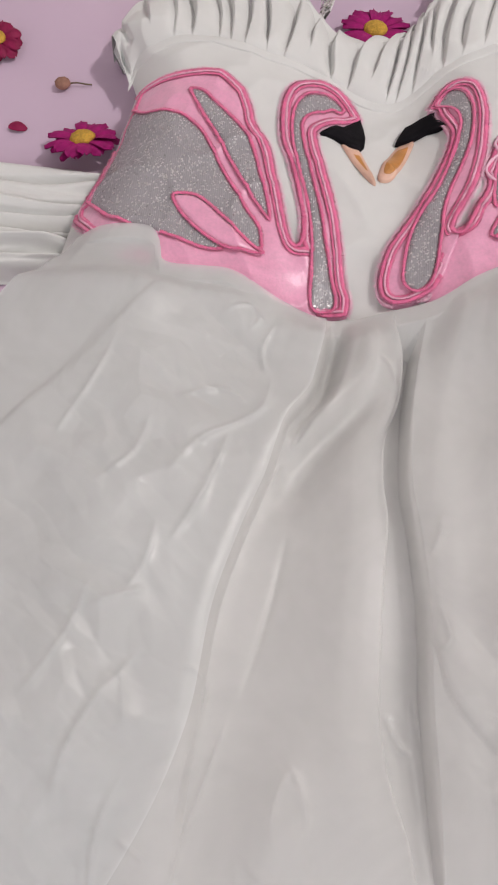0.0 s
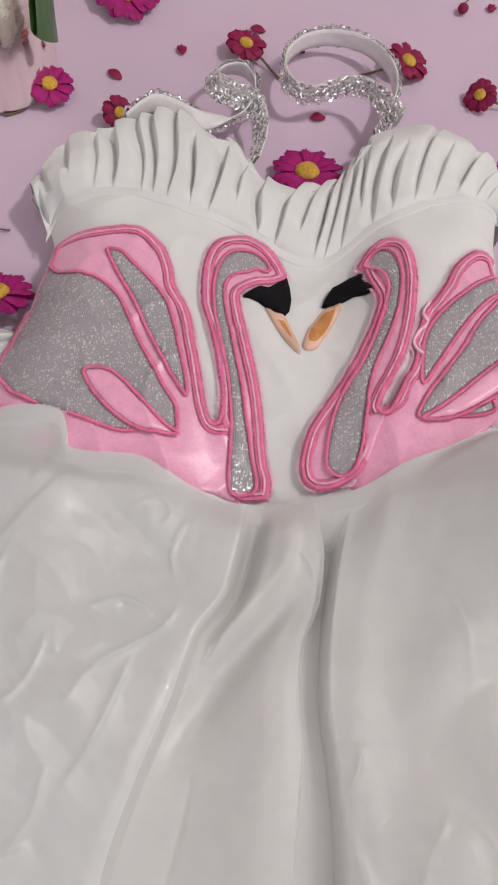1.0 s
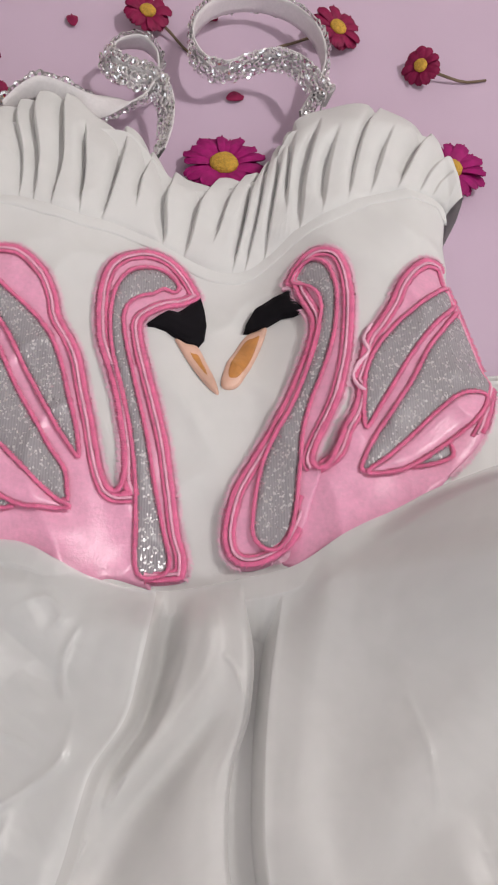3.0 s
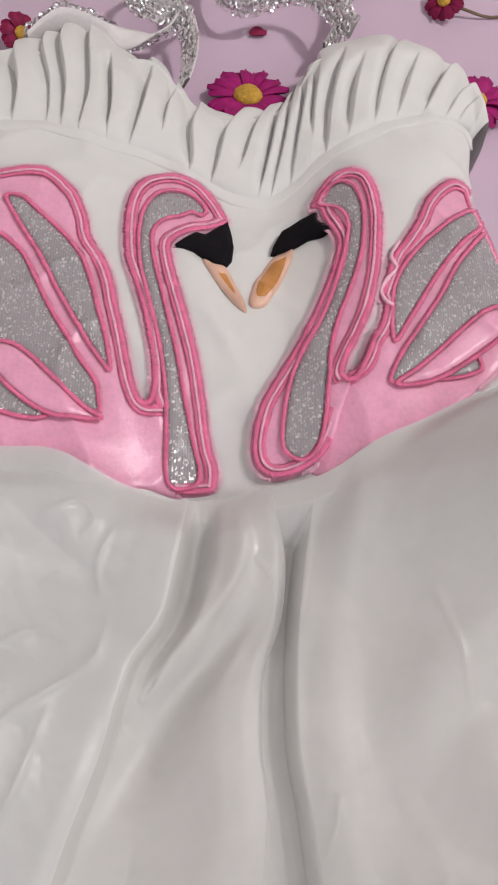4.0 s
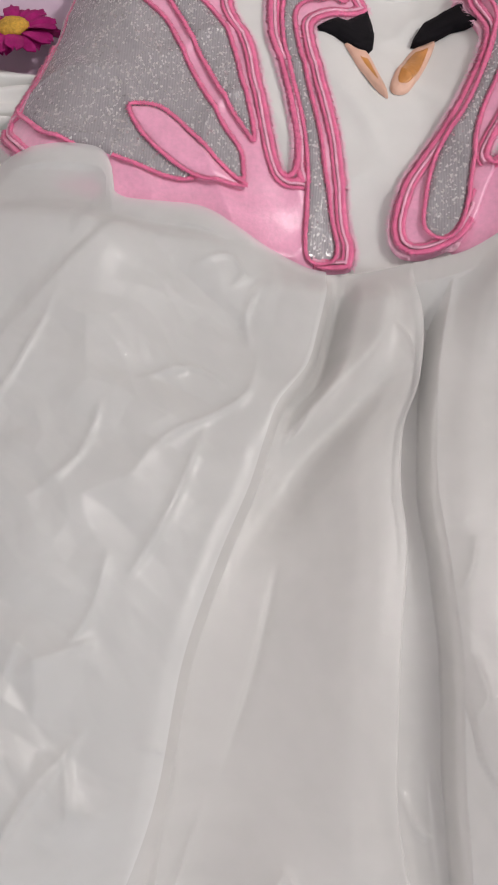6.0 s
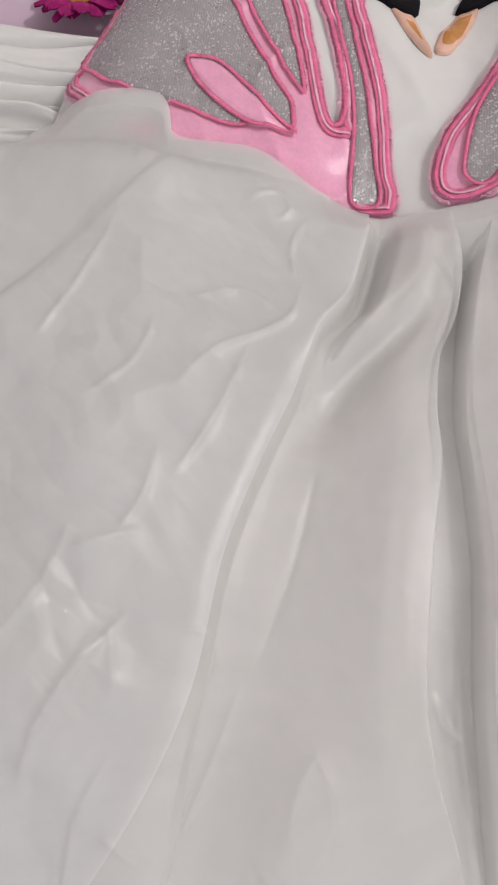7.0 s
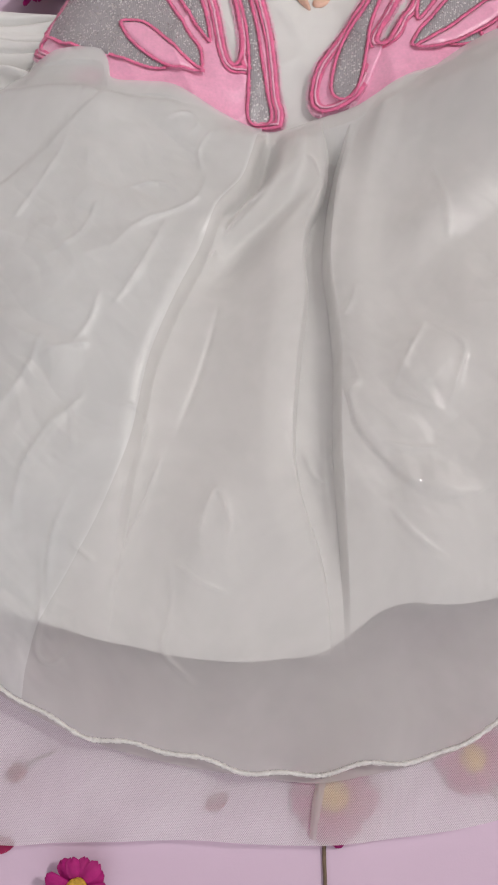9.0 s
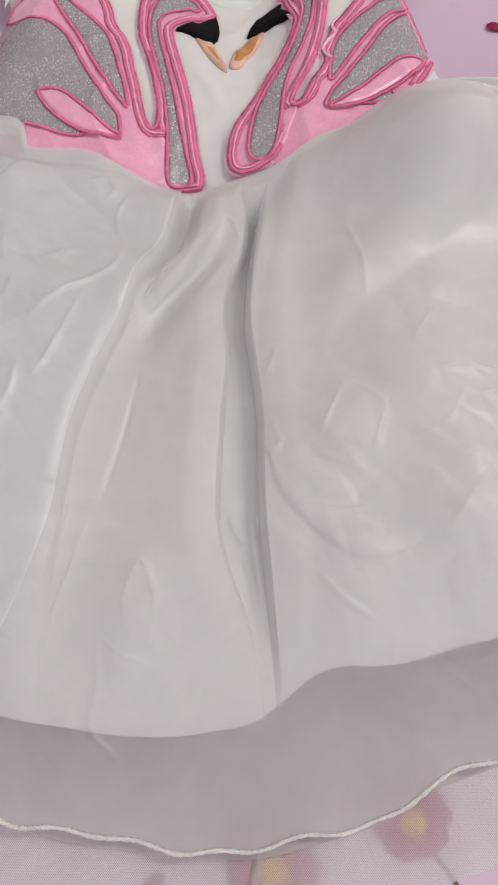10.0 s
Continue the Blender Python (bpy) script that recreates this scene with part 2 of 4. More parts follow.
def tube(line, radius, sides=6, closed=False, wobble=0.0):
    """Vertices and faces of a tube along a 3D line."""
    p = np.array(line, float)
    n = len(p)
    verts, faces = [], []
    rnd = random.Random(n)
    for i in range(n):
        d = p[(i + 1) % n] - p[i - 1] if closed else p[min(i + 1, n - 1)] - p[max(i - 1, 0)]
        d = d / (np.linalg.norm(d) + 1e-12)
        up = np.array([0, 0, 1.0]) if abs(d[2]) < 0.95 else np.array([1.0, 0, 0])
        s = np.cross(d, up)
        s /= np.linalg.norm(s)
        u = np.cross(s, d)
        r = (radius[i] if hasattr(radius, "__len__") else radius) * (1 + wobble * rnd.uniform(-1, 1))
        for j in range(sides):
            a = 2 * math.pi * j / sides
            verts.append(p[i] + r * (math.cos(a) * s + math.sin(a) * u))
    for i in range(n if closed else n - 1):
        k = (i + 1) % n
        for j in range(sides):
            l = (j + 1) % sides
            faces.append((i * sides + j, i * sides + l, k * sides + l, k * sides + j))
    if not closed:
        faces += [tuple(range(sides))[::-1], tuple((n - 1) * sides + j for j in range(sides))]
    return verts, faces


# ---- the room ----
def thing(name, label, category, group="", kind=""):
    return tagged(new(name), label, category, group, kind)


g = 150
gx, gy = np.meshgrid(np.linspace(-1.7, 1.9, g), np.linspace(-1.6, 2.5, g))
gz = 0.0 * gx
for i in range(g):
    for j in range(g):
        far = step(0.75, 1.2, gy[i, j])
        gz[i, j] = far * 0.004 * noise.noise((gx[i, j] * 4, gy[i, j] * 4, 3)) - 0.0002
floor = link("floor", *sheet(np.stack([gx, gy, gz], -1)), PINK_SHEET)
tagged(floor, "smooth pale lilac-pink sheet spread flat under the dress", "floor", kind="structure")
for nm, lo, hi in (("wall_north", (-1.8, 2.5, -0.05), (2.0, 2.6, 2.5)), ("wall_west", (-1.8, -1.7, -0.05), (-1.7, 2.5, 2.5)), ("wall_east", (1.9, -1.7, -0.05), (2.0, 2.5, 2.5))):
    tagged(box(nm, lo, hi, WALL), "plain off-white painted room wall", "wall", kind="structure")
tagged(box("ceiling", (-1.8, -1.7, 2.5), (2.0, 2.6, 2.6), WHITE_PAINT), "plain white painted room ceiling", "ceiling", kind="structure")
south = thing("wall_south", "off-white painted wall with a window opening", "wall", kind="structure")
for lo, hi in (((-1.7, -1.7, -0.05), (-1.2, -1.6, 2.5)), ((1.4, -1.7, -0.05), (1.9, -1.6, 2.5)), ((-1.2, -1.7, -0.05), (1.4, -1.6, 0.7)), ((-1.2, -1.7, 2.2), (1.4, -1.6, 2.5))):
    box("panel", lo, hi, WALL, south)
win = thing("window_1", "white framed window in the wall", "window", kind="structure")
for lo, hi in (((-1.2, -1.68, 0.7), (-1.15, -1.62, 2.2)), ((1.35, -1.68, 0.7), (1.4, -1.62, 2.2)), ((-1.15, -1.68, 0.7), (1.35, -1.62, 0.75)), ((-1.15, -1.68, 2.15), (1.35, -1.62, 2.2)), ((0.08, -1.67, 0.75), (0.12, -1.63, 2.15))):
    box("window_frame", lo, hi, WHITE_PAINT, win)
lamp = thing("ceiling_lamp", "round white ceiling lamp, switched on", "lamp")
lamp.location = (LAMP[0], LAMP[1], 2.5)
bm = bmesh.new()
bmesh.ops.create_cone(bm, cap_ends=True, segments=32, radius1=0.13, radius2=0.14, depth=0.04, matrix=pose(0, 0, -0.02))
part("base", bm, WHITE_PAINT, lamp)
bm = bmesh.new()
bmesh.ops.create_uvsphere(bm, u_segments=24, v_segments=10, radius=0.11, matrix=pose(0, 0, -0.045) @ Matrix.Diagonal((1, 1, 0.45, 1)))
part("diffuser", bm, GLOW, lamp)

# ---- outlines on the dress, in millimetres from the plan's origin ----
NECK_L = [(43, 297.8), (42.1, 308.6), (41.2, 323.6), (39.2, 331), (36, 338), (35.6, 346), (34.8, 356.9), (31.7, 376.7), (28, 391.1), (24, 403.2), (21.1, 414.2), (20, 431.8), (20.9, 447.1), (25.2, 458.8), (34.1, 467.1), (46.3, 471.7), (58.1, 468.8), (66.9, 460.3), (72.2, 450.5), (73.2, 445.3), (64.9, 438.3), (56.1, 434.4), (48, 428.7), (44.4, 424), (44.8, 415.6), (48, 399.7), (53, 380.7), (58.1, 358.2), (61.6, 335.5), (64.3, 318.2), (67.3, 307.3), (66.8, 298.6), (63.1, 295.9), (46.6, 295.2)]
SIL_NECK_L = [(30.3, 445.7), (37.8, 456.2), (49.2, 460.2), (57, 457.5), (61.8, 451), (59.2, 446.5), (54.1, 447.7), (49.1, 443.4), (42.1, 440.3), (36.4, 435.1), (34.3, 426.4), (35.8, 413.1), (39.4, 396.2), (43.8, 377.5), (47.6, 360.2), (51.3, 339.6), (55.5, 320.3), (58.8, 306.4), (57.8, 300.5), (53, 298.2), (46.9, 297.8), (43.7, 302.7), (43.3, 319.5), (42.9, 336.8), (41, 353.8), (38.1, 370.7), (34.4, 386.1), (30.4, 402.4), (28.2, 418), (28, 431.5)]
BEAK_L = [(44.4, 423.4), (49.4, 428.7), (56.1, 435), (61.1, 434.7), (68.8, 443.3), (73.5, 447.7), (75.2, 438.1), (75.9, 428.1), (74.5, 417.4), (71.2, 412.3), (66.3, 413.4), (60.1, 417), (55, 421.4), (49.6, 423)]
BILL_L = [(59.6, 416.9), (65.5, 413.9), (71.2, 412.6), (75.8, 403), (79.6, 394.2), (81.1, 385.9), (77.1, 388.3), (71.1, 396.1), (65, 405.8)]
BEAK_R = [(94.6, 424.5), (96.4, 430.8), (100.5, 438.9), (109.8, 444.1), (118.8, 446.3), (119.9, 440), (124.9, 431.8), (119.7, 430), (113.9, 430.6), (106.6, 427.1), (100.3, 424.5)]
BILL_R = [(106.6, 427.1), (100.4, 425.5), (95.3, 422.5), (88.6, 410.9), (83.8, 399.8), (82.4, 391.4), (85.5, 388.6), (90.6, 390.5), (96.8, 400.2), (102.7, 413.8)]
NECK_R = [(119.9, 440), (118.3, 446.4), (114.9, 449), (121, 461.7), (128.9, 468.2), (137.3, 467.7), (144.2, 461.7), (147.6, 450.5), (148.1, 433.5), (146.8, 418.5), (144.6, 404.1), (141.1, 388.8), (136.6, 374.4), (131.4, 363.3), (126.5, 353.8), (123.4, 345.1), (126.5, 342.7), (121.4, 327), (118, 316.5), (112.5, 306.5), (103.5, 300.8), (94.7, 298.8), (88, 300.3), (83.1, 305.6), (81.4, 314.6), (82.9, 325.6), (86.5, 336.8), (93.4, 348.6), (102.4, 363.3), (110.3, 378.3), (117.6, 395.2), (123, 410.1), (125.2, 421.7), (123.1, 431.2)]
SIL_NECK_R = [(119, 449.5), (122.4, 456.9), (129, 460.8), (135.4, 456.5), (138.3, 446.9), (139, 434.3), (137.4, 419.3), (134, 405.1), (128.3, 389), (123.1, 376.3), (118.7, 361.3), (116.7, 346.5), (114.4, 327.7), (111.5, 314.2), (107.1, 307.3), (101.9, 306.3), (96.7, 310.1), (94.9, 316.3), (96.2, 329.5), (99.9, 346), (105.7, 360), (111.7, 370.3), (116.7, 380.2), (121.9, 393.2), (126.2, 406.8), (129.2, 418), (131.5, 429.8), (129.6, 439.2), (124.1, 444.9)]
WING_L = [(-94.5, 367.7), (-88.7, 389.8), (-83.5, 415.4), (-80.4, 433.3), (-77.1, 453.6), (-72.2, 462.7), (-59.2, 463), (-42.9, 462.1), (-27.2, 464.6), (-13.6, 460.2), (-3.6, 449.4), (2.4, 436.3), (4.9, 424.5), (10.6, 413.4), (16.3, 400.8), (19.8, 384.8), (23.5, 369.4), (27, 352.1), (30, 341.4), (34.3, 335.4), (47, 335.7), (48.9, 323.5), (49.3, 308.6), (51, 293.4), (48, 294), (33.3, 296.2), (23.2, 292.9), (13.3, 298.9), (3.4, 304.2), (-8.4, 305.7), (-27, 303.4), (-41, 308.2), (-56, 312.4), (-76.1, 320.6), (-97.5, 346.9), (-101, 360.4), (-98.3, 368.7)]
SIL_FEATHER_L = [(-37.2, 442.9), (-29.4, 443.2), (-21.9, 436.5), (-11.3, 427), (-1.5, 414.8), (5.7, 399.1), (10.8, 380.2), (15, 365.1), (17.3, 349.8), (13.1, 354.2), (5.1, 366.2), (-3.2, 380.9), (-11.8, 396.6), (-19.2, 411.6), (-29.5, 427.9)]
SIL_WING_L = [(-77.1, 447.7), (-65.4, 433.1), (-47.2, 424.9), (-36.5, 420.2), (-26.8, 411.3), (-20.3, 398.8), (-12.9, 383.5), (-4.4, 368.8), (3.8, 354.4), (11.2, 343.6), (13.2, 333.8), (13.3, 329), (8, 329.2), (-0.6, 331.7), (-8.1, 325.9), (-16.2, 324.1), (-28.3, 326.6), (-42.9, 331.1), (-57.5, 334.3), (-72.7, 340.7), (-81.8, 348.5), (-93.3, 366.1), (-89.9, 376.7), (-85.1, 405), (-79.4, 433.2)]
OVAL_L = [(-40, 358), (-33.8, 361.4), (-25.9, 360.2), (-18.1, 354.6), (-10.3, 346.7), (-0.4, 336.7), (8.4, 329.3), (14.7, 325.3), (0.3, 324.6), (-7.3, 325.9), (-16.7, 330.7), (-26.5, 339), (-35.8, 349.4)]
WING_R = [(106.5, 301.3), (110.3, 304.3), (113.4, 326.6), (115.2, 340.6), (129.7, 349.7), (135.2, 361.6), (140.8, 371), (144.1, 382), (142.1, 386), (145.3, 395.6), (151, 411.2), (158.1, 421.4), (165.4, 433.2), (170.3, 443.8), (178.4, 454.9), (187.8, 462.5), (198.2, 463.8), (202.8, 458.4), (203.8, 448.5), (207.1, 432.9), (211.4, 416.5), (215.2, 401.1), (218.8, 389.9), (203.4, 357.2), (184.4, 337.7), (163.9, 318.7), (147.4, 311), (133.9, 302.4), (123.2, 294.9)]
SIL_FEATHER_R = [(147.2, 361.3), (147.6, 376.7), (150.5, 392.9), (157.9, 407), (169, 420.1), (183, 432.3), (202.1, 449.7), (202.1, 449.4), (203.2, 444.1), (201.2, 434.3), (186.3, 417.8), (174.6, 403.2), (162.9, 385.1), (154.5, 371.7)]
SIL_WING_R = [(145.1, 339.6), (143.8, 343.2), (150.7, 356.3), (161.6, 371.9), (172.4, 388), (181.6, 404.2), (191.6, 417.1), (205.1, 434.6), (204.5, 437.6), (208.5, 421.7), (212, 408.2), (214.7, 398), (217, 390.8), (200.5, 366.4), (185.4, 360.9), (187.2, 348.6), (170.1, 342.6), (158.7, 343.8)]
OVAL_R = [(145.7, 338.7), (156.7, 347.1), (167, 356.3), (180.2, 368.6), (192.3, 378.1), (201.2, 381.2), (208.7, 381.1), (205.8, 373.6), (199.1, 365.4), (189.6, 357.9), (177.9, 349.6), (166.6, 342.5), (158.3, 339.4)]
NECKLINE = [(-97.8, 512.6), (-90.2, 536.7), (-80.7, 556.7), (-59.7, 569.5), (-38.3, 583.1), (-18.3, 594.9), (-1.1, 590.7), (13, 576.2), (33.2, 569.2), (47, 552.9), (57.2, 540.9), (68.7, 533.4), (86.9, 537), (107.1, 543), (121.5, 566.3), (132.8, 584.7), (151.2, 593.9), (173.4, 600.9), (194.7, 594), (215.4, 581.8), (225.7, 562), (226.4, 539.9), (223.3, 514)]
SEAM = [(-82.3, 477.6), (-77.4, 489.9), (-67.1, 492), (-48.2, 497), (-25.6, 497.4), (-6.1, 491.7), (10, 488.2), (33.6, 484.2), (54.9, 475.5), (76.3, 465.5), (94.6, 464.8), (109.5, 473.2), (121.1, 482), (132.7, 488.5), (144.6, 493.9), (157.3, 500), (173.6, 506.3), (189.9, 509.3), (201.7, 508.6), (209.5, 502.2)]
STRAP_R = [(152.5, 600.3), (145.3, 614.1), (135.2, 630.3), (120.7, 636.2), (104.1, 630.8), (89.6, 624.3), (76.4, 628.7), (68.7, 645.4), (69.7, 666.2), (80.1, 685.2), (96.1, 697.1), (115.3, 700.8), (134.4, 694.4), (149, 678.8), (155.3, 655.6), (153.1, 632.3), (145.2, 611.6), (137, 594)]
STRAP_L = [(49.3, 557.2), (53.3, 576.3), (52.8, 597), (45.5, 612.9), (31.4, 617.2), (18.9, 624.5), (16.6, 636.6), (25, 646.2), (38.1, 649.3), (47.7, 637.7), (47.1, 620.4), (38.2, 602.6), (23.9, 595.8), (7.3, 589.6), (-8.1, 595.8), (-21.7, 599), (-32.8, 593.3), (-43.2, 581.8)]



# ---- form of the bodice and skirt ----
SIDE_L = ((.30, .354, .417, .467, .49, .51, .54, .6), (-.112, -.104, -.084, -.076, -.084, -.097, -.086, -.08))
SIDE_R = ((.30, .35, .377, .4, .42, .435, .455, .48, .507, .53, .6), (.231, .228, .2245, .217, .212, .208, .204, .205, .210, .211, .205))


def bodice_height(x, y):
    x, y = np.asarray(x, float), np.asarray(y, float)
    z = .047 + .013 * step(.095, .145, x) - .018 * np.exp(-((x - .058) / .032) ** 2 - ((y - .29) / .05) ** 2) - .016 * np.exp(-((x - .085) / .055) ** 2 - ((y - .47) / .07) ** 2)
    z = z - .012 * step(.47, .55, y)
    l = np.clip((x - np.interp(y, *SIDE_L)) / .045, 0, 1)
    r = np.clip((np.interp(y, *SIDE_R) - x) / .03, 0, 1)
    z = .018 + (z - .018) * (1 - (1 - l) ** 2.2)
    return .044 + (z - .044) * (1 - (1 - r) ** 2.2)


def wrinkle(x, y):
    """Soft creases of the crepe, felt through all that is sewn on it."""
    a = noise.noise((x * 24 + y * 9, y * 20 - x * 7, 4))
    return .0016 * noise.noise((x * 22, y * 30, 1)) + .0006 * noise.noise((x * 60 + y * 30, y * 40, 2)) + .0022 * (1 - min(1, 2.6 * abs(a))) ** 2


WAIST = ((-.20, -.15, -.123, -.111, -.1, -.091, -.072, -.051, -.044, -.039, -.006, .011, .024, .042, .06, .087, .112, .133, .155, .172, .189, .212, .24, .28), (.20, .235, .268, .297, .318, .327, .331, .331, .322, .308, .307, .300, .294, .2905, .2905, .293, .297, .309, .319, .328, .335, .343, .347, .342))
SATIN_HEM = ((-.32, -.20, -.099, -.072, -.047, .030, .080, .098, .114, .128, .142, .160, .187, .223, .32, .45), (.11, .06, .010, -.009, -.016, -.030, -.0275, -.0235, -.013, -.002, .0025, .002, .007, .016, .04, .07))
ORGANZA_HEM = ((-.32, -.2, -.096, -.078, -.059, -.016, .028, .073, .099, .128, .162, .185, .221, .3, .45), (.07, .015, -.021, -.038, -.050, -.067, -.076, -.080, -.081, -.075, -.065, -.052, -.040, -.010, .03))
TULLE_HEM = ((-.32, -.2, -.082, -.053, -.026, .036, .087, .126, .183, .3, .45), (-.01, -.078, -.116, -.120, -.118, -.114, -.114, -.110, -.099, -.066, -.025))
LEFT_EDGE = ((-.03, .012, .060, .090, .121, .156, .184, .203, .219, .236, .255, .282, .31), (-.012, -.007, -.003, .000, .004, .014, .024, .029, .034, .045, .050, .055, .058))
RIDGE = ((-.03, .012, .060, .090, .121, .156, .184, .203, .225, .245, .262, .285, .31), (-.014, -.010, -.006, -.003, .000, .010, .021, .031, .050, .066, .074, .076, .076))
FOLD_MID = ((-.03, .0, .024, .052, .08, .13, .166, .189, .215, .238, .263, .285, .31), (.100, .098, .093, .083, .0785, .080, .083, .081, .083, .091, .0935, .090, .088))
FOLD_RIGHT = ((-.03, .0, .045, .08, .115, .132, .163, .190, .224, .255, .281, .31), (.110, .108, .104, .101, .1005, .100, .097, .0935, .095, .099, .104, .108))
SHELF = ((.06, .099, .110, .130, .147, .168, .190, .23), (.15, .115, .088, .065, .053, .054, .072, .12))


def dense(curve):
    line = smooth_line(np.stack(curve, -1), False, 8)
    return line[:, 0], line[:, 1]


WAIST, SATIN_HEM, ORGANZA_HEM, TULLE_HEM, LEFT_EDGE, RIDGE, FOLD_MID, FOLD_RIGHT, SHELF = map(dense, (WAIST, SATIN_HEM, ORGANZA_HEM, TULLE_HEM, LEFT_EDGE, RIDGE, FOLD_MID, FOLD_RIGHT, SHELF))


RISE = dense(((-.12, -.07, -.02, .05, .12, .2, .27, .4), (.014, .020, .030, .041, .046, .044, .037, .037)))


def shoulder(d, w):
    """A rounded rise: steep at first, level after w."""
    return np.sqrt(np.maximum(0, 1 - (1 - np.clip(d / w, 0, 1)) ** 2))


# small pillows of air under the overskirt: place, height, width
PUFFS = ((-.060, .110, .006, .024), (-.082, .055, .004, .020), (.036, .030, .0065, .019), (.142, .118, .0075, .020), (.178, .145, .005, .024), (.205, .075, .006, .022), (-.045, .200, .005, .035), (.150, .025, .004, .020))


def skirt_height(x, y):
    """The top of the skirt: puffed panels, a twisted fold and a valley between them."""
    x, y = np.asarray(x, float), np.asarray(y, float)
    base = np.interp(y, *RISE)
    grow = step(.306, .288, y) * step(-.03, .07, y)
    left = x - np.interp(y, *LEFT_EDGE)
    ridge = x - np.interp(y, *RIDGE)
    mid = x - np.interp(y, *FOLD_MID)
    right = x - np.interp(y, *FOLD_RIGHT)
    upper = step(.19, .23, y)
    z = base + grow * .0125 * shoulder(-left + .001, .012 - .006 * upper)
    wide = .0075 + .0045 * upper
    z = z + grow * (.0015 + .0105 * upper) * np.exp(-(ridge / wide) ** 2)
    z = z - grow * .0055 * step(.155, .19, y) * step(.25, .225, y) * np.exp(-((ridge - .016) / .009) ** 2)
    z = z - grow * .010 * upper * np.exp(-((left - .0055) / .0040) ** 2)
    across = ridge / np.maximum(.01, np.interp(y, *FOLD_MID) - np.interp(y, *RIDGE))
    z = z + grow * .0085 * step(.25, .9, across) * shoulder(-mid + .0016, .0030)
    z = z + .014 * step(.004, .02, right) * np.exp(-((y - .305) / .045) ** 2)
    z = z + grow * .002 * np.exp(-((mid + .010) / .014) ** 2)
    z = z - grow * .009 * (1 - shoulder(-mid + .0016, .0030)) * step(.002, -.001, right)
    z = z + grow * .0085 * shoulder(right + .001, .0035) + .014 * step(.02, .11, right) * step(.37, .27, y) * step(-.08, .12, y)
    z = z + .046 * np.exp(-((x - .205) / .058) ** 2 - ((y - .303) / .047) ** 2)
    z = z + .012 * np.exp(-((x + .062) / .045) ** 2 - ((y - .295) / .045) ** 2)
    below = y - np.interp(x, *SHELF)
    z = z + .0032 * shoulder(below + .001, .0075) * step(.098, .108, x) * step(.190, .145, x) * np.exp(-np.maximum(below, 0) / .05)
    bank = (y - .178 - (x - .135) * .79) * .78
    z = z + .012 * step(-.004, .026, bank) * np.exp(-np.maximum(bank, 0) / .04) * step(.12, .16, x) * step(.28, .24, x)
    flap = ((x + .045) * .80 - (y - .285) * .60)
    z = z + .0035 * step(-.002, .003, flap) * step(-.13, -.10, x) * step(-.02, -.045, x) * step(.16, .19, y) * step(.30, .28, y) * np.exp(-np.maximum(flap, 0) / .03)
    for px, py, high, wide in PUFFS:
        z = z + high * np.exp(-((x - px) / wide) ** 2 - ((y - py) / (1.6 * wide)) ** 2)
    z = z * step(-.40, -.22, x) * step(.56, .36, x) + .004
    return z


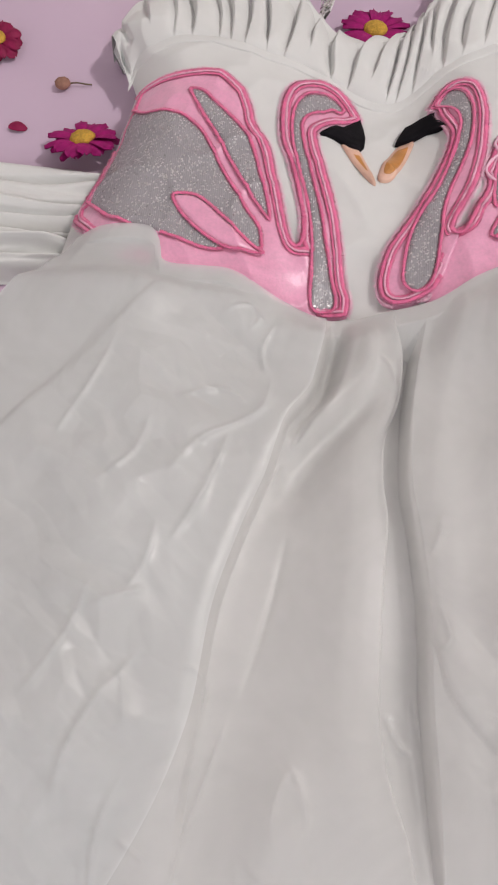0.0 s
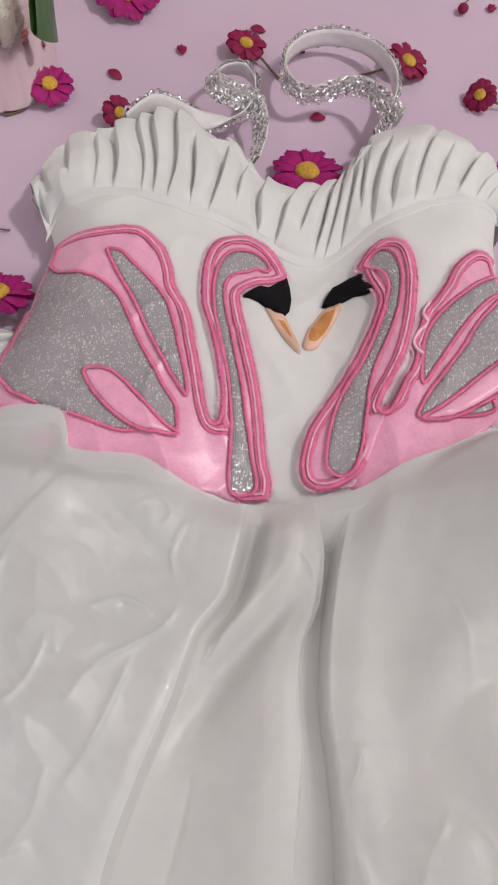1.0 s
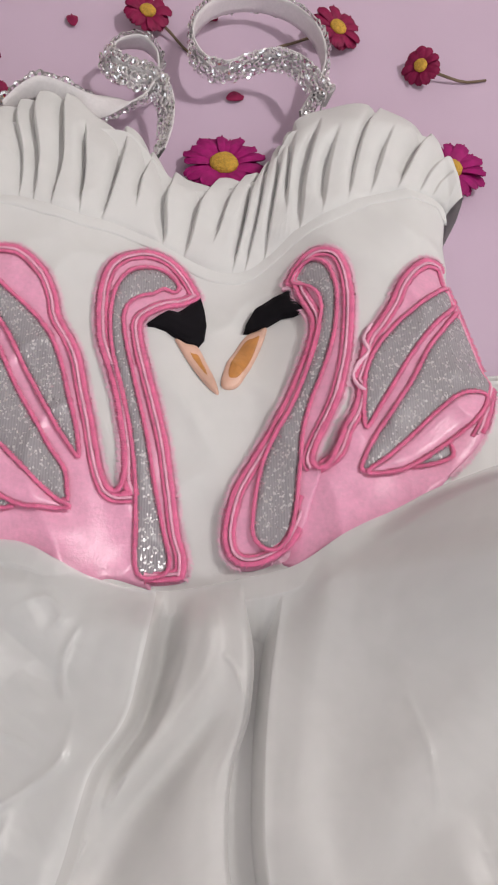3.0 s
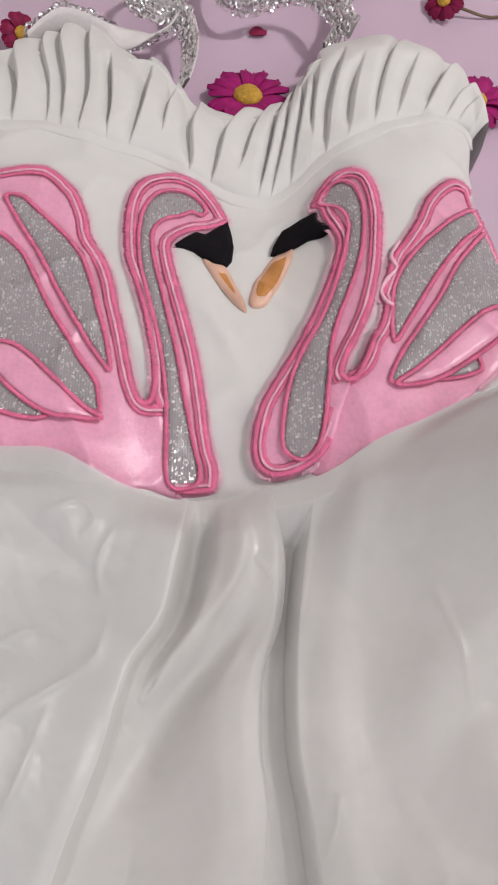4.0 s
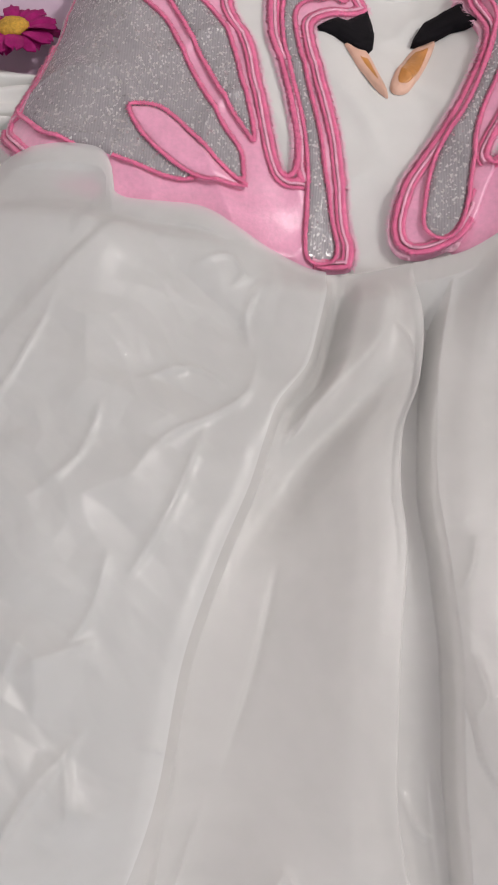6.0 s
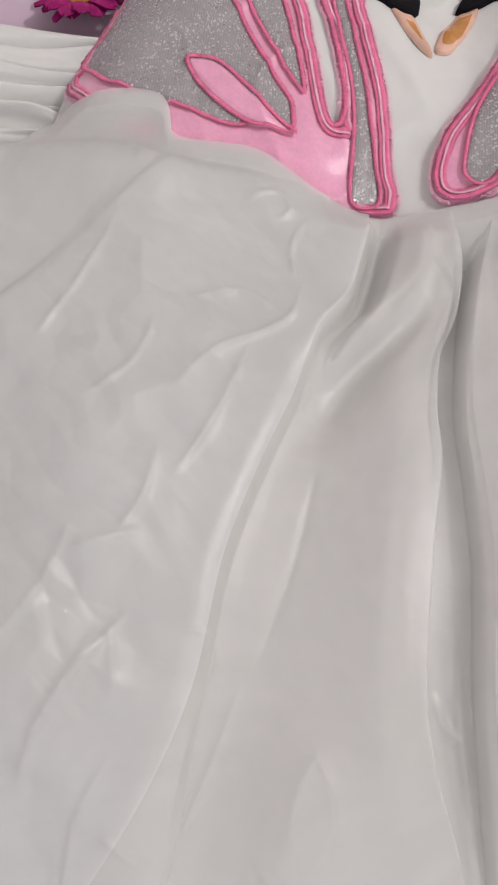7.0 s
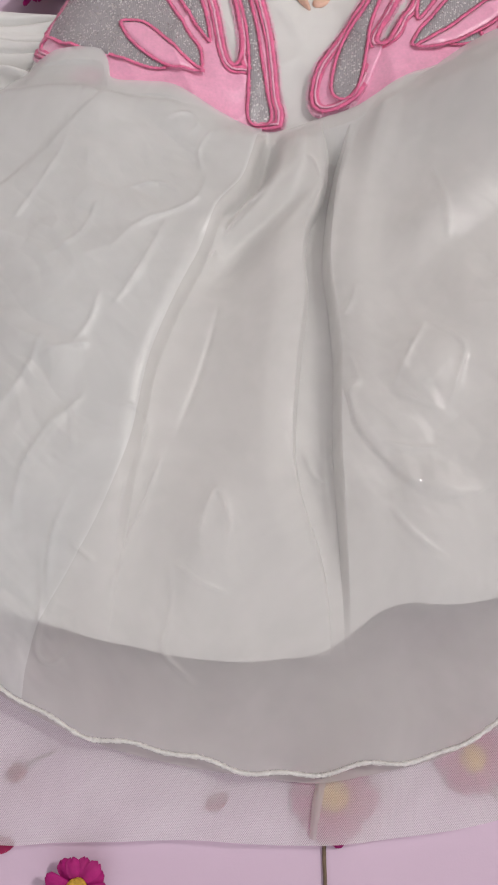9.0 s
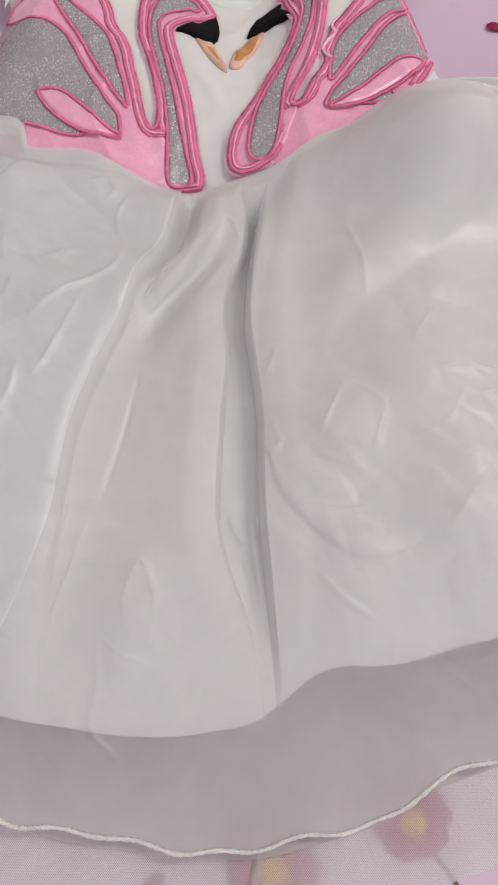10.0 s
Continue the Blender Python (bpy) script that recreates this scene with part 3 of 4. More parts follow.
# pressed creases of the overskirt: height and half-width in millimetres, then the line
CREASES = (
    (1.5, 3.0, (128, 107), (136, 128), (146, 147)), (1.3, 2.6, (146, 147), (163, 132), (160, 112), (155, 94)), (1.1, 2.5, (128, 107), (140, 101), (155, 94)),
    (1.2, 2.2, (122, 80), (140, 76), (157, 77)), (1.4, 2.2, (127, 49), (140, 33), (160, 20)), (1.2, 2.6, (105, 128), (110, 112), (103, 104)), (1.1, 2.4, (102, 150), (107, 160), (109, 172)),
    (1.5, 3.0, (181, 164), (188, 178), (196, 188)), (1.6, 2.8, (190, 147), (210, 151), (236, 147)), (1.5, 3.0, (190, 60), (205, 82), (223, 101)), (1.3, 2.6, (205, 128), (222, 136), (240, 128)),
    (1.1, 2.2, (178, 14), (197, -3), (208, -10)), (1.2, 2.4, (192, 28), (210, 41), (232, 50)), (1.0, 2.4, (176, 110), (196, 120), (206, 140)),
    (1.3, 1.8, (17, 20), (21, -3), (18, -26), (26, -36), (37, -44)), (1.1, 2.2, (20, 17), (34, 6), (50, 1)), (1.5, 3.2, (37, 12), (33, 32), (40, 52), (48, 34), (46, 14)),
    (1.6, 1.8, (-13, 91), (-4, 90), (1, 84), (-2, 66), (-7, 40), (-8, 13)), (1.5, 2.0, (13, 78), (3, 44), (-5, 20), (-11, -6)),
    (1.5, 2.4, (-60, 30), (-56, 54), (-38, 92)), (1.2, 1.6, (-47, 27), (-44, -11), (-45, -30), (-36, -36), (-22, -22)), (1.5, 2.6, (-82, 70), (-64, 97), (-53, 128)),
    (1.6, 2.6, (-58, 50), (-45, 75), (-28, 98)), (1.2, 2.0, (-32, 64), (-36, 90)), (1.3, 2.0, (-42, -8), (-40, 24), (-30, 49)), (1.0, 1.8, (-17, 12), (-32, 22)), (1.6, 3.4, (-56, 112), (-42, 119), (-28, 124)),
    (1.6, 2.8, (-28, 174), (-13, 198), (4, 210), (19, 222), (23, 244)), (1.3, 2.6, (-40, 120), (-31, 136), (-28, 158)), (1.6, 2.8, (-22, 143), (-7, 174), (4, 209)),
    (1.4, 2.6, (-26, 222), (-4, 231), (12, 223)), (1.4, 2.4, (20, 242), (17, 258), (24, 275)), (1.3, 2.6, (-60, 170), (-42, 190), (-36, 214)), (1.2, 2.4, (-84, 190), (-70, 222), (-56, 262)),
    (1.2, 2.2, (-8, 276), (8, 284), (15, 276), (8, 268)), (1.4, 2.0, (44, 214), (36, 205), (40, 215), (53, 231)), (1.2, 1.6, (25, 182), (30, 194), (27, 184)), (1.1, 2.0, (80, 262), (86, 255), (90, 240)),
    (1.2, 2.0, (84, 80), (90, 66), (97, 62)), (1.2, 2.0, (96, 92), (100, 70), (106, 44)), (1.0, 2.0, (150, 250), (158, 222), (160, 196)), (-1.4, 3.0, (35, 160), (28, 120), (16, 78)))


def pressed(x, y):
    """Height of all pressed creases: sharp crests that fade out at both ends."""
    z = np.zeros(x.shape)
    for high, wide, *pts in CREASES:
        line = smooth_line(np.array(pts, float) / 1000, False, 4)
        reach = wide * .006
        m = (x > line[:, 0].min() - reach) & (x < line[:, 0].max() + reach) & (y > line[:, 1].min() - reach) & (y < line[:, 1].max() + reach)
        p = np.stack([x[m], y[m]], -1)
        best, along_ = np.full(len(p), 1e9), np.zeros(len(p))
        n = len(line) - 1
        for i in range(n):
            d = line[i + 1] - line[i]
            t = np.clip(((p - line[i]) @ d) / (d @ d), 0, 1)
            r = np.hypot(*(p - line[i] - t[:, None] * d).T)
            near = r < best
            best[near], along_[near] = r[near], (i + t[near]) / n
        w = .5 * wide / 1000
        z[m] += 1.15 * high / 1000 * np.exp(-(np.sqrt(best ** 2 + .0006 ** 2) - .0006) / w) * step(0, .3, along_) * step(1, .7, along_)
    return z


# where the stiff cloth is crushed into flat facets: place and width
CRUSHED = ((-.055, .105, .034), (-.078, .055, .030), (.036, .022, .026), (.138, .112, .030), (.150, .060, .020), (.215, .135, .036), (.215, .065, .034), (-.035, .215, .036), (-.075, .18, .026), (.002, .262, .024), (-.05, -.015, .026), (.20, .01, .024), (.032, .200, .014), (.185, .185, .020))


def facets(x, y, size, seed):
    """Heights between random points joined by flat triangles."""
    rng = np.random.default_rng(seed)
    table = rng.uniform(-1, 1, (64, 64))
    wx, wy = .004 * np.sin(y * 95 + 2 * np.sin(x * 60)), .004 * np.sin(x * 110 + 2 * np.sin(y * 50))
    u, v = (x + .45 * y + wx) / size + 40, (y * .8 - .2 * x + wy) / size + 40
    i, j = np.floor(u).astype(int), np.floor(v).astype(int)
    a, b = u - i, v - j
    h = lambda p, q: table[p % 64, q % 64]
    low_ = h(i, j) * (1 - a - b) + h(i + 1, j) * a + h(i, j + 1) * b
    high_ = h(i + 1, j + 1) * (a + b - 1) + h(i, j + 1) * (1 - a) + h(i + 1, j) * (1 - b)
    return np.where(a + b < 1, low_, high_)


def creases(grid, strength, size, seed, folds=False):
    """Soft swells, and a net of straight creases as stiff cloth takes them."""
    r, c, _ = grid.shape
    for i in range(r):
        for j in range(c):
            x, y, z = grid[i, j]
            if strength[i, j] < 1e-5:
                continue
            a = noise.noise((x * size, y * size * 0.6, seed + 3))
            lift = 0.55 * a
            if folds:
                lift += 0.12 * noise.noise((x * 75, y * 55, seed + 7))
            grid[i, j, 2] = z + strength[i, j] * lift
    if folds:
        x, y = grid[..., 0], grid[..., 1]
        crush = sum(np.exp(-((x - px) / w) ** 2 - ((y - py) / (1.25 * w)) ** 2) for px, py, w in CRUSHED)
        keep = np.minimum(1, strength / strength.max())
        grid[..., 2] += pressed(x, y) + keep * (.08 + .92 * np.minimum(1, crush)) * (.0036 * facets(x, y, .021, 3) + .0013 * facets(y, x, .010, 8))


def skirt_sheet(hem, rows, cols, lift, crease, seed, tuck=0.0):
    s = np.linspace(0, 1, cols)
    v = (np.linspace(0, 1, rows) ** 1.15)[:, None]
    bend = v[:, 0] ** 0.8

    def along(curve):
        """Where a fold line crosses each row."""
        at = np.full(rows, .07)
        for _ in range(12):
            yy = (np.interp(at[0], *WAIST) + .001) * (1 - v[:, 0]) + np.interp(at, *hem) * v[:, 0]
            at = 0.5 * at + 0.5 * np.interp(yy, *curve)
        return at

    fl, fm, fr = along(LEFT_EDGE), along(FOLD_MID), along(FOLD_RIGHT)
    fr = np.maximum(fr, fm + .004)
    marks = np.stack([-.150 - .15 * bend, fl - .006, np.minimum(fl + .010, fm - .012), fm - .005, fm + .002, fr - .002, fr + .006, .275 + .165 * bend])
    share = np.array((0, .36, .41, .52, .56, .585, .62, 1.0))
    x = np.stack([np.interp(s, share, marks[:, i]) for i in range(rows)])
    top = x[0]
    y = (np.interp(top, *WAIST) + .001) * (1 - v) + np.interp(x, *hem) * v
    z = skirt_height(x, y)
    if tuck:
        soft = np.mean([skirt_height(x + dx, y) for dx in np.linspace(-.016, .016, 29)], 0)
        z = np.minimum(soft, np.min([skirt_height(x + dx, y) for dx in (-.002, 0, .002)], 0)) - tuck
    edge = np.maximum(bodice_height(np.clip(x, -.1, .22), np.maximum(y, .29)) + .0062, .012)
    near = step(0.0, 0.06 - 0.03 * step(.10, .16, x), v + 0 * x)
    z = edge * (1 - near) + np.maximum(z, edge * (1 - near)) * near + lift
    z = np.maximum(z, edge + lift - np.maximum(0, np.interp(x, *WAIST) - y - .009) * 1.0)
    pinch = np.array([noise.noise((t_ * 95, 0, 5)) + 0.6 * noise.noise((t_ * 210, 0, 6)) for t_ in top])
    z = z + .0005 * pinch * np.exp(-((v - .06) / .09) ** 2)
    y = y + (.0022 * np.sin(x * 70) + .0014 * np.sin(x * 163 + 1)) * v ** 5 * (0.2 if tuck else 0.8)
    grid = np.stack([x, y, z], -1)
    calm = 0.35 + 0.65 * np.clip(step(.0, -.03, x - np.interp(y, *LEFT_EDGE)) + step(.0, .03, x - np.interp(y, *FOLD_RIGHT)), 0, 1)
    still = 1 - 0.9 * np.exp(-((x - np.interp(y, *FOLD_MID) - .002) / .014) ** 2)
    creases(grid, crease * still * (0.1 + 0.9 * near) * (calm if tuck else np.maximum(calm, 0.5)), 20, seed, not tuck)
    return grid


# ---- the dress ----
dress = thing("dress", "white child's dress with pink and silver swans on a sheet", "dress")

# bodice: front, with sides down to the sheet
ys = np.linspace(.27, .56, 120)
us = np.linspace(0, 1, 150)
Y, U = np.meshgrid(ys, us, indexing="ij")
neck_line = smooth_line(np.array(NECKLINE) / 1000, False, 5)
order = np.argsort(neck_line[:, 0])
neck_y = lambda x: np.interp(x, neck_line[order, 0], neck_line[order, 1])
XLs, XRs = np.interp(Y, *SIDE_L), np.interp(Y, *SIDE_R)
X = XLs * (1 - U) + XRs * U
Y2 = np.minimum(np.maximum(Y, np.interp(X, *WAIST) - .001), neck_y(X) - .012)
Z = bodice_height(X, Y2)
for i in range(Z.shape[0]):
    for j in range(Z.shape[1]):
        Z[i, j] += wrinkle(X[i, j], Y2[i, j])
side = np.stack([X, Y2, Z], -1)
wall_l, wall_r = side[:, :1].copy(), side[:, -1:].copy()
wall_l[..., 2], wall_r[..., 2] = .001, .001
wall_l[..., 0] += .006
wall_r[..., 0] -= .008
link("bodice", *sheet(np.concatenate([wall_l, side, wall_r], 1)), CREPE, dress, "smooth white crepe bodice")

# gathered trim along the neckline
seam_line = smooth_line(np.array(SEAM) / 1000, False, 5)
cols, rows = 900, 36


def along(line, k):
    d = np.r_[0, np.cumsum(np.hypot(*np.diff(line, axis=0).T))]
    return np.stack([np.interp(k * d[-1], d, line[:, 0]), np.interp(k * d[-1], d, line[:, 1])], -1)


rnd = random.Random(5)
k = np.linspace(0, 1, cols)
low = along(seam_line, k)
# where each gather meets the neckline: mostly straight up from the seam
neck_d = np.r_[0, np.cumsum(np.hypot(*np.diff(neck_line, axis=0).T))]
neck_d /= neck_d[-1]
rise_x = np.interp(low[:, 0], (-.082, .0, .07, .15, .19, .2095), (-.096, -.010, .073, .139, .183, .2235))
crest = np.maximum.accumulate(neck_line[:, 0] + 1e-7 * np.arange(len(neck_line)))
kn = np.clip(0.9 * np.interp(rise_x, crest, neck_d) + 0.1 * k, 0, 1)
kn = np.maximum.accumulate((kn - kn[0]) / (kn[-1] - kn[0]))
high = along(neck_line, kn)
slits = []
at = 0.012
while at < 0.99:
    slits.append((at, rnd.uniform(0.55, 1.15) * float(step(1.01, .90, at)), rnd.choice((0.0, 0.0, 0.05, 0.25)), rnd.choice((1.2, 1.2, 1.2, 0.8, 0.62)), rnd.uniform(0, 6), rnd.uniform(.0016, .0034), rnd.uniform(.009, .020)))
    at += rnd.choice((0.026, 0.036, 0.044, 0.054)) * rnd.uniform(0.85, 1.15)
cols_k = k[None]
rows_v = np.linspace(0, 1, rows)[:, None]
middle = np.exp(-((cols_k - .53) / .09) ** 2)
drift = np.array([[noise.noise((kk * 7, vv * 1.6, 31)) for kk in k] for vv in np.linspace(0, 1, rows)])
kk = cols_k + .013 * drift - .020 * middle * (1 - rows_v) ** 2
pleat = np.ones((rows, cols))
for m, deep, v0, v1, ph, sharp, wide in slits:
    d = kk - m - .004 * np.sin(3.2 * rows_v + ph)
    shape = np.where(d > 0, np.exp(-(d / sharp) ** 2), np.exp(-(np.abs(d) / wide) ** 1.4))
    pleat = pleat - deep * shape * step(v0 - .08, v0 + .16, rows_v) * step(v1, v1 - .25, rows_v)
pleat = np.maximum(pleat, -0.25)
gather = np.zeros((rows + 5, cols, 3))
away = (high - low) / np.linalg.norm(high - low, axis=1)[:, None]
for i in range(rows):
    v = i / (rows - 1)
    xy = low * (1 - v) + high * v
    swell = math.sin(math.pi * min(1, v * 0.90)) ** 0.55
    base = bodice_height(np.clip(xy[:, 0], -.09, .22), np.minimum(xy[:, 1], .56))
    fall = step(0.50, 1.15, v)
    z = base * (1 - fall) + np.array([wrinkle(*p) for p in xy]) * (1 - v) + .020 * fall - .0002 + .0016 * swell + .0085 * swell * pleat[i]
    gather[i] = np.stack([xy[:, 0], xy[:, 1], z], -1)
    gather[i, :, :2] += away * (0.004 * (pleat[i] - 0.9) * step(0.6, 1, v))[:, None]
pleat = pleat[-1]
for n_, (dy, zz) in enumerate(((.001, .015), (.0012, .011), (.0012, .006), (.001, .002), (.0, .001))):
    gather[rows + n_] = gather[rows - 1]
    gather[rows + n_, :, :2] += (away * dy)
    gather[rows + n_, :, 2] = zz + .002 * pleat
link("gathered_trim", *sheet(gather), CREPE, dress, "white crepe trim gathered into pleats")
band = np.zeros((7, len(seam_line), 3))
for i, (dy, dz) in enumerate(((.004, .0), (.003, .0006), (.001, .0010), (-.002, .0010), (-.0045, .0008), (-.0058, .0004), (-.006, -.0005))):
    band[i] = np.stack([seam_line[:, 0], seam_line[:, 1] + dy, bodice_height(seam_line[:, 0], seam_line[:, 1] + dy) + dz + np.array([wrinkle(x_, y_ + dy) for x_, y_ in seam_line])], -1)
link("seam_band", *sheet(band), CREPE, dress)


def patch(name, outline, lift, puff, mat, parent, label="", step_mm=1.25, ripple=0.0, sharp=False):
    """A cloth patch of that outline, laid on the bodice with a rounded edge."""
    line = np.array(outline) / 1000 if sharp else smooth_line(outline) / 1000
    lo, hi = line.min(0) - .002, line.max(0) + .002
    s = step_mm / 1000
    nx, ny = int((hi[0] - lo[0]) / s) + 2, int((hi[1] - lo[1]) / s) + 2
    gx, gy = np.meshgrid(lo[0] + s * np.arange(nx), lo[1] + s * np.arange(ny))
    pts = np.stack([gx.ravel(), gy.ravel()], -1)
    ins = inside(line, pts)
    dist, near = nearest_on(line, pts)
    ids = np.arange(nx * ny).reshape(ny, nx)
    quads = np.stack([ids[:-1, :-1], ids[:-1, 1:], ids[1:, 1:], ids[1:, :-1]], -1).reshape(-1, 4)
    quads = quads[ins[quads].any(1)]
    xy = np.where(ins[:, None], pts, near)
    d = np.where(ins, dist, 0)
    z = bodice_height(xy[:, 0], xy[:, 1]) + lift * step(-0.0003, 0.0008, d) + puff * step(0, .004, d) - 0.0004 * (d == 0)
    used, inv = np.unique(quads, return_inverse=True)
    v = np.stack([xy[used, 0], xy[used, 1], z[used]], -1)
    for i in range(len(v)):
        v[i, 2] += wrinkle(v[i, 0], v[i, 1])
        if ripple:
            v[i, 2] += ripple * (noise.noise((v[i, 0] * 90, v[i, 1] * 90, 8)) + 1.6 * noise.noise((v[i, 0] * 34, v[i, 1] * 40, 18)))
    return link(name, v, inv.reshape(-1, 4).tolist(), mat, parent, label)


def on_bodice(line, lift):
    z = bodice_height(line[:, 0], line[:, 1]) + lift
    z = z + np.array([wrinkle(x, y) for x, y in line])
    return np.stack([line[:, 0], line[:, 1], z], -1)


def inset(line, d):
    t = np.roll(line, -1, 0) - np.roll(line, 1, 0)
    t /= np.linalg.norm(t, axis=1)[:, None] + 1e-12
    nrm = np.stack([-t[:, 1], t[:, 0]], -1)
    area = np.sum(line[:, 0] * np.roll(line[:, 1], -1) - line[:, 1] * np.roll(line[:, 0], -1))
    moved = line + nrm * d * (1 if area > 0 else -1)
    dist, _ = nearest_on(line, moved)
    return moved[dist > abs(d) * 0.9]


def runs(line, avoid, low=.005):
    """Stretches of a closed line that do not run across the inner part of another outline."""
    keep = (line[:, 0] - np.interp(line[:, 1], *SIDE_L) > .0036) & (np.interp(line[:, 1], *SIDE_R) - line[:, 0] > .0036) & (line[:, 1] > np.interp(line[:, 0], *WAIST) + low * step(-.06, -.04, line[:, 0]) + .004)
    if avoid is not None:
        other = smooth_line(avoid) / 1000
        dist, _ = nearest_on(other, line)
        keep &= ~(inside(other, line) & (dist > .003))
    if keep.all():
        return [(line, True)]
    first = int(np.argmin(keep))
    line, keep = np.roll(line, -first, 0), np.roll(keep, -first)
    out, now = [], []
    for p, ok in zip(line, keep):
        if ok:
            now.append(p)
        elif now:
            out.append((np.array(now), False))
            now = []
    if now:
        out.append((np.array(now), False))
    return [(q, c) for q, c in out if len(q) > 5]


def thread_along(piece, closed, lift, radius, parent, cloth, label, seed=0):
    """Zigzag thread over a flat cord along one line."""
    mid = on_bodice(piece, lift)
    rnd = random.Random(len(piece) + seed)
    v, f = tube(mid, radius * 0.8, 6, closed, 0.15)
    v = [np.array((p[0], p[1], mid[i // 6][2] + (p[2] - mid[i // 6][2]) * 0.4)) for i, p in enumerate(v)]
    ring = np.concatenate([mid, mid[:1]]) if closed else mid
    far = np.r_[0, np.cumsum(np.linalg.norm(np.diff(ring, axis=0), axis=1))]
    count = max(4, int(far[-1] / .00042))
    s = np.sort(np.linspace(0, far[-1], count) + np.array([rnd.uniform(-.00012, .00012) for _ in range(count)]))
    p = np.stack([np.interp(s, far, ring[:, q]) for q in range(3)], -1)
    t = np.gradient(p[:, :2], axis=0)
    t /= np.linalg.norm(t, axis=1)[:, None] + 1e-9
    nrm = np.stack([-t[:, 1], t[:, 0]], -1)
    swing = np.where(np.arange(count) % 2, 1, -1) * radius * np.array([rnd.uniform(0.95, 1.45) for _ in range(count)])
    p[:, :2] += nrm * swing[:, None]
    # the thread rises over the cord between its two edges
    half = (p[:-1] + p[1:]) / 2
    half[:, 2] += radius * 0.30
    p[:, 2] -= radius * 0.1
    zig = np.empty((2 * count - 1, 3))
    zig[0::2], zig[1::2] = p, half
    v2, f2 = tube(zig, .00030, 4, False, 0.3)
    n = len(v)
    link("stitching", list(v) + list(v2), list(f) + [tuple(q + n for q in face) for face in f2], cloth, parent, label)


def stitch(outline, lift, d, radius, parent, avoid=None, seed=0, cloth=None, label="deep pink zigzag stitching", low=.002):
    """Dense zigzag thread over a flat cord along an outline."""
    line = smooth_line(outline, per=14) / 1000
    if d:
        line = inset(line, d)
    for piece, closed in runs(line, avoid, low):
        thread_along(piece, closed, lift, radius, parent, cloth or THREAD, label, seed)


def band(outline, lift, d, radius, parent, avoid, low=.002):
    stitch(outline, lift, d, radius, parent, avoid, 7, PALE_BAND, "pale pink satin stitching", low)


def fray(outline, lift, parent, seed, avoid=None, each=24):
    """Loose threads along a cut satin edge."""
    line = smooth_line(outline, per=6) / 1000
    rnd = random.Random(seed)
    v, f = [], []
    nxt = np.roll(line, -1, 0)
    free = np.ones(len(line), bool)
    if avoid is not None:
        free = ~inside(smooth_line(avoid) / 1000, line)
    free &= (line[:, 0] - np.interp(line[:, 1], *SIDE_L) > .0036) & (np.interp(line[:, 1], *SIDE_R) - line[:, 0] > .0036)
    free &= line[:, 1] > np.interp(line[:, 0], *WAIST) + .006
    area = np.sum(line[:, 0] * nxt[:, 1] - line[:, 1] * nxt[:, 0])
    for a, b, ok in zip(line, nxt, free):
        if not ok:
            continue
        d = b - a
        size = np.linalg.norm(d)
        out = np.array((d[1], -d[0])) / (size + 1e-9) * (1 if area > 0 else -1)
        for _ in range(max(1, int(size * 1000 * each / 2))):
            p = a + d * rnd.random()
            w = d / (size + 1e-9) * .00009
            tip = p + out * (.0007 + .0022 * rnd.random() ** 2) + d / (size + 1e-9) * rnd.uniform(-.0026, .0026)
            z = float(bodice_height(p[0], p[1])) + lift + wrinkle(p[0], p[1])
            m = (p + tip) / 2
            i = len(v)
            v += [(*(p - out * .0008 - w), z), (*(p - out * .0008 + w), z), (*(m + w), z + .0005), (*(m - w), z + .0005), (*tip, z - .0002)]
            f += [(i, i + 1, i + 2, i + 3), (i + 3, i + 2, i + 4)]
    return tagged(link("frayed_edge", v, f, FRAY, parent, "loose pale pink threads"), kind="stuff")


def swan(side, neck, silver_neck, wing, silver_wing, feather, oval, beak, bill, bill_mat, seed, rise):
    ap = patch("swan_patch", wing, .0012, .0006, SATIN_PINK, dress, "pink satin swan patch with silver panels", ripple=.0006)
    fray(wing, .0014, ap, seed, neck)
    stitch(wing, .0024, .0022, .0018, ap, neck, low=.016)
    stitch(wing, .0024, .0054, .0011, ap, neck, 3, low=.016)
    band(wing, .0031, .0040, .0007, ap, neck, .016)
    n_ = patch("neck", neck, rise, .0006, SATIN_PINK, ap, "", 1.0, ripple=.0004)
    fray(neck, rise + .0002, ap, seed + 1, wing)
    stitch(neck, rise + .0012, .0022, .0018, n_, wing)
    stitch(neck, rise + .0012, .0054, .0011, n_, wing, 3)
    band(neck, rise + .0019, .0040, .0007, n_, wing)
    patch("silver_neck", silver_neck, rise + .0012, .0008, SILVER, n_, "silver glitter cloth", 1.0)
    stitch(silver_neck, rise + .0024, 0, .0010, n_)
    patch("silver_wing", silver_wing, .0024, .0010, SILVER, ap, "silver glitter cloth")
    stitch(silver_wing, .0032, 0, .0011, ap)
    patch("silver_feather", feather, .0024, .0010, SILVER, ap, "silver glitter cloth")
    stitch(feather, .0032, 0, .0011, ap)
    o_ = patch("feather", oval, .0036, .0014, SATIN_PINK, ap, "pink satin feather", 1.0)
    stitch(oval, .0044, 0, .0011, o_)
    patch("bill", bill, .0018, .0012, bill_mat, ap, "golden satin bill", 0.8, ripple=.0008)
    patch("beak", beak, rise + .0010, .0012, BLACK_SATIN, ap, "black satin beak base", 0.6, sharp=True)
    core = np.array(bill)
    core = core.mean(0) + (core - core.mean(0)) * (0.52 if seed == 1 else 0.74)
    patch("bill_inlay", core, .0030, .0008, GOLD_SATIN, ap, "golden satin inlay", 0.6, ripple=.0006)


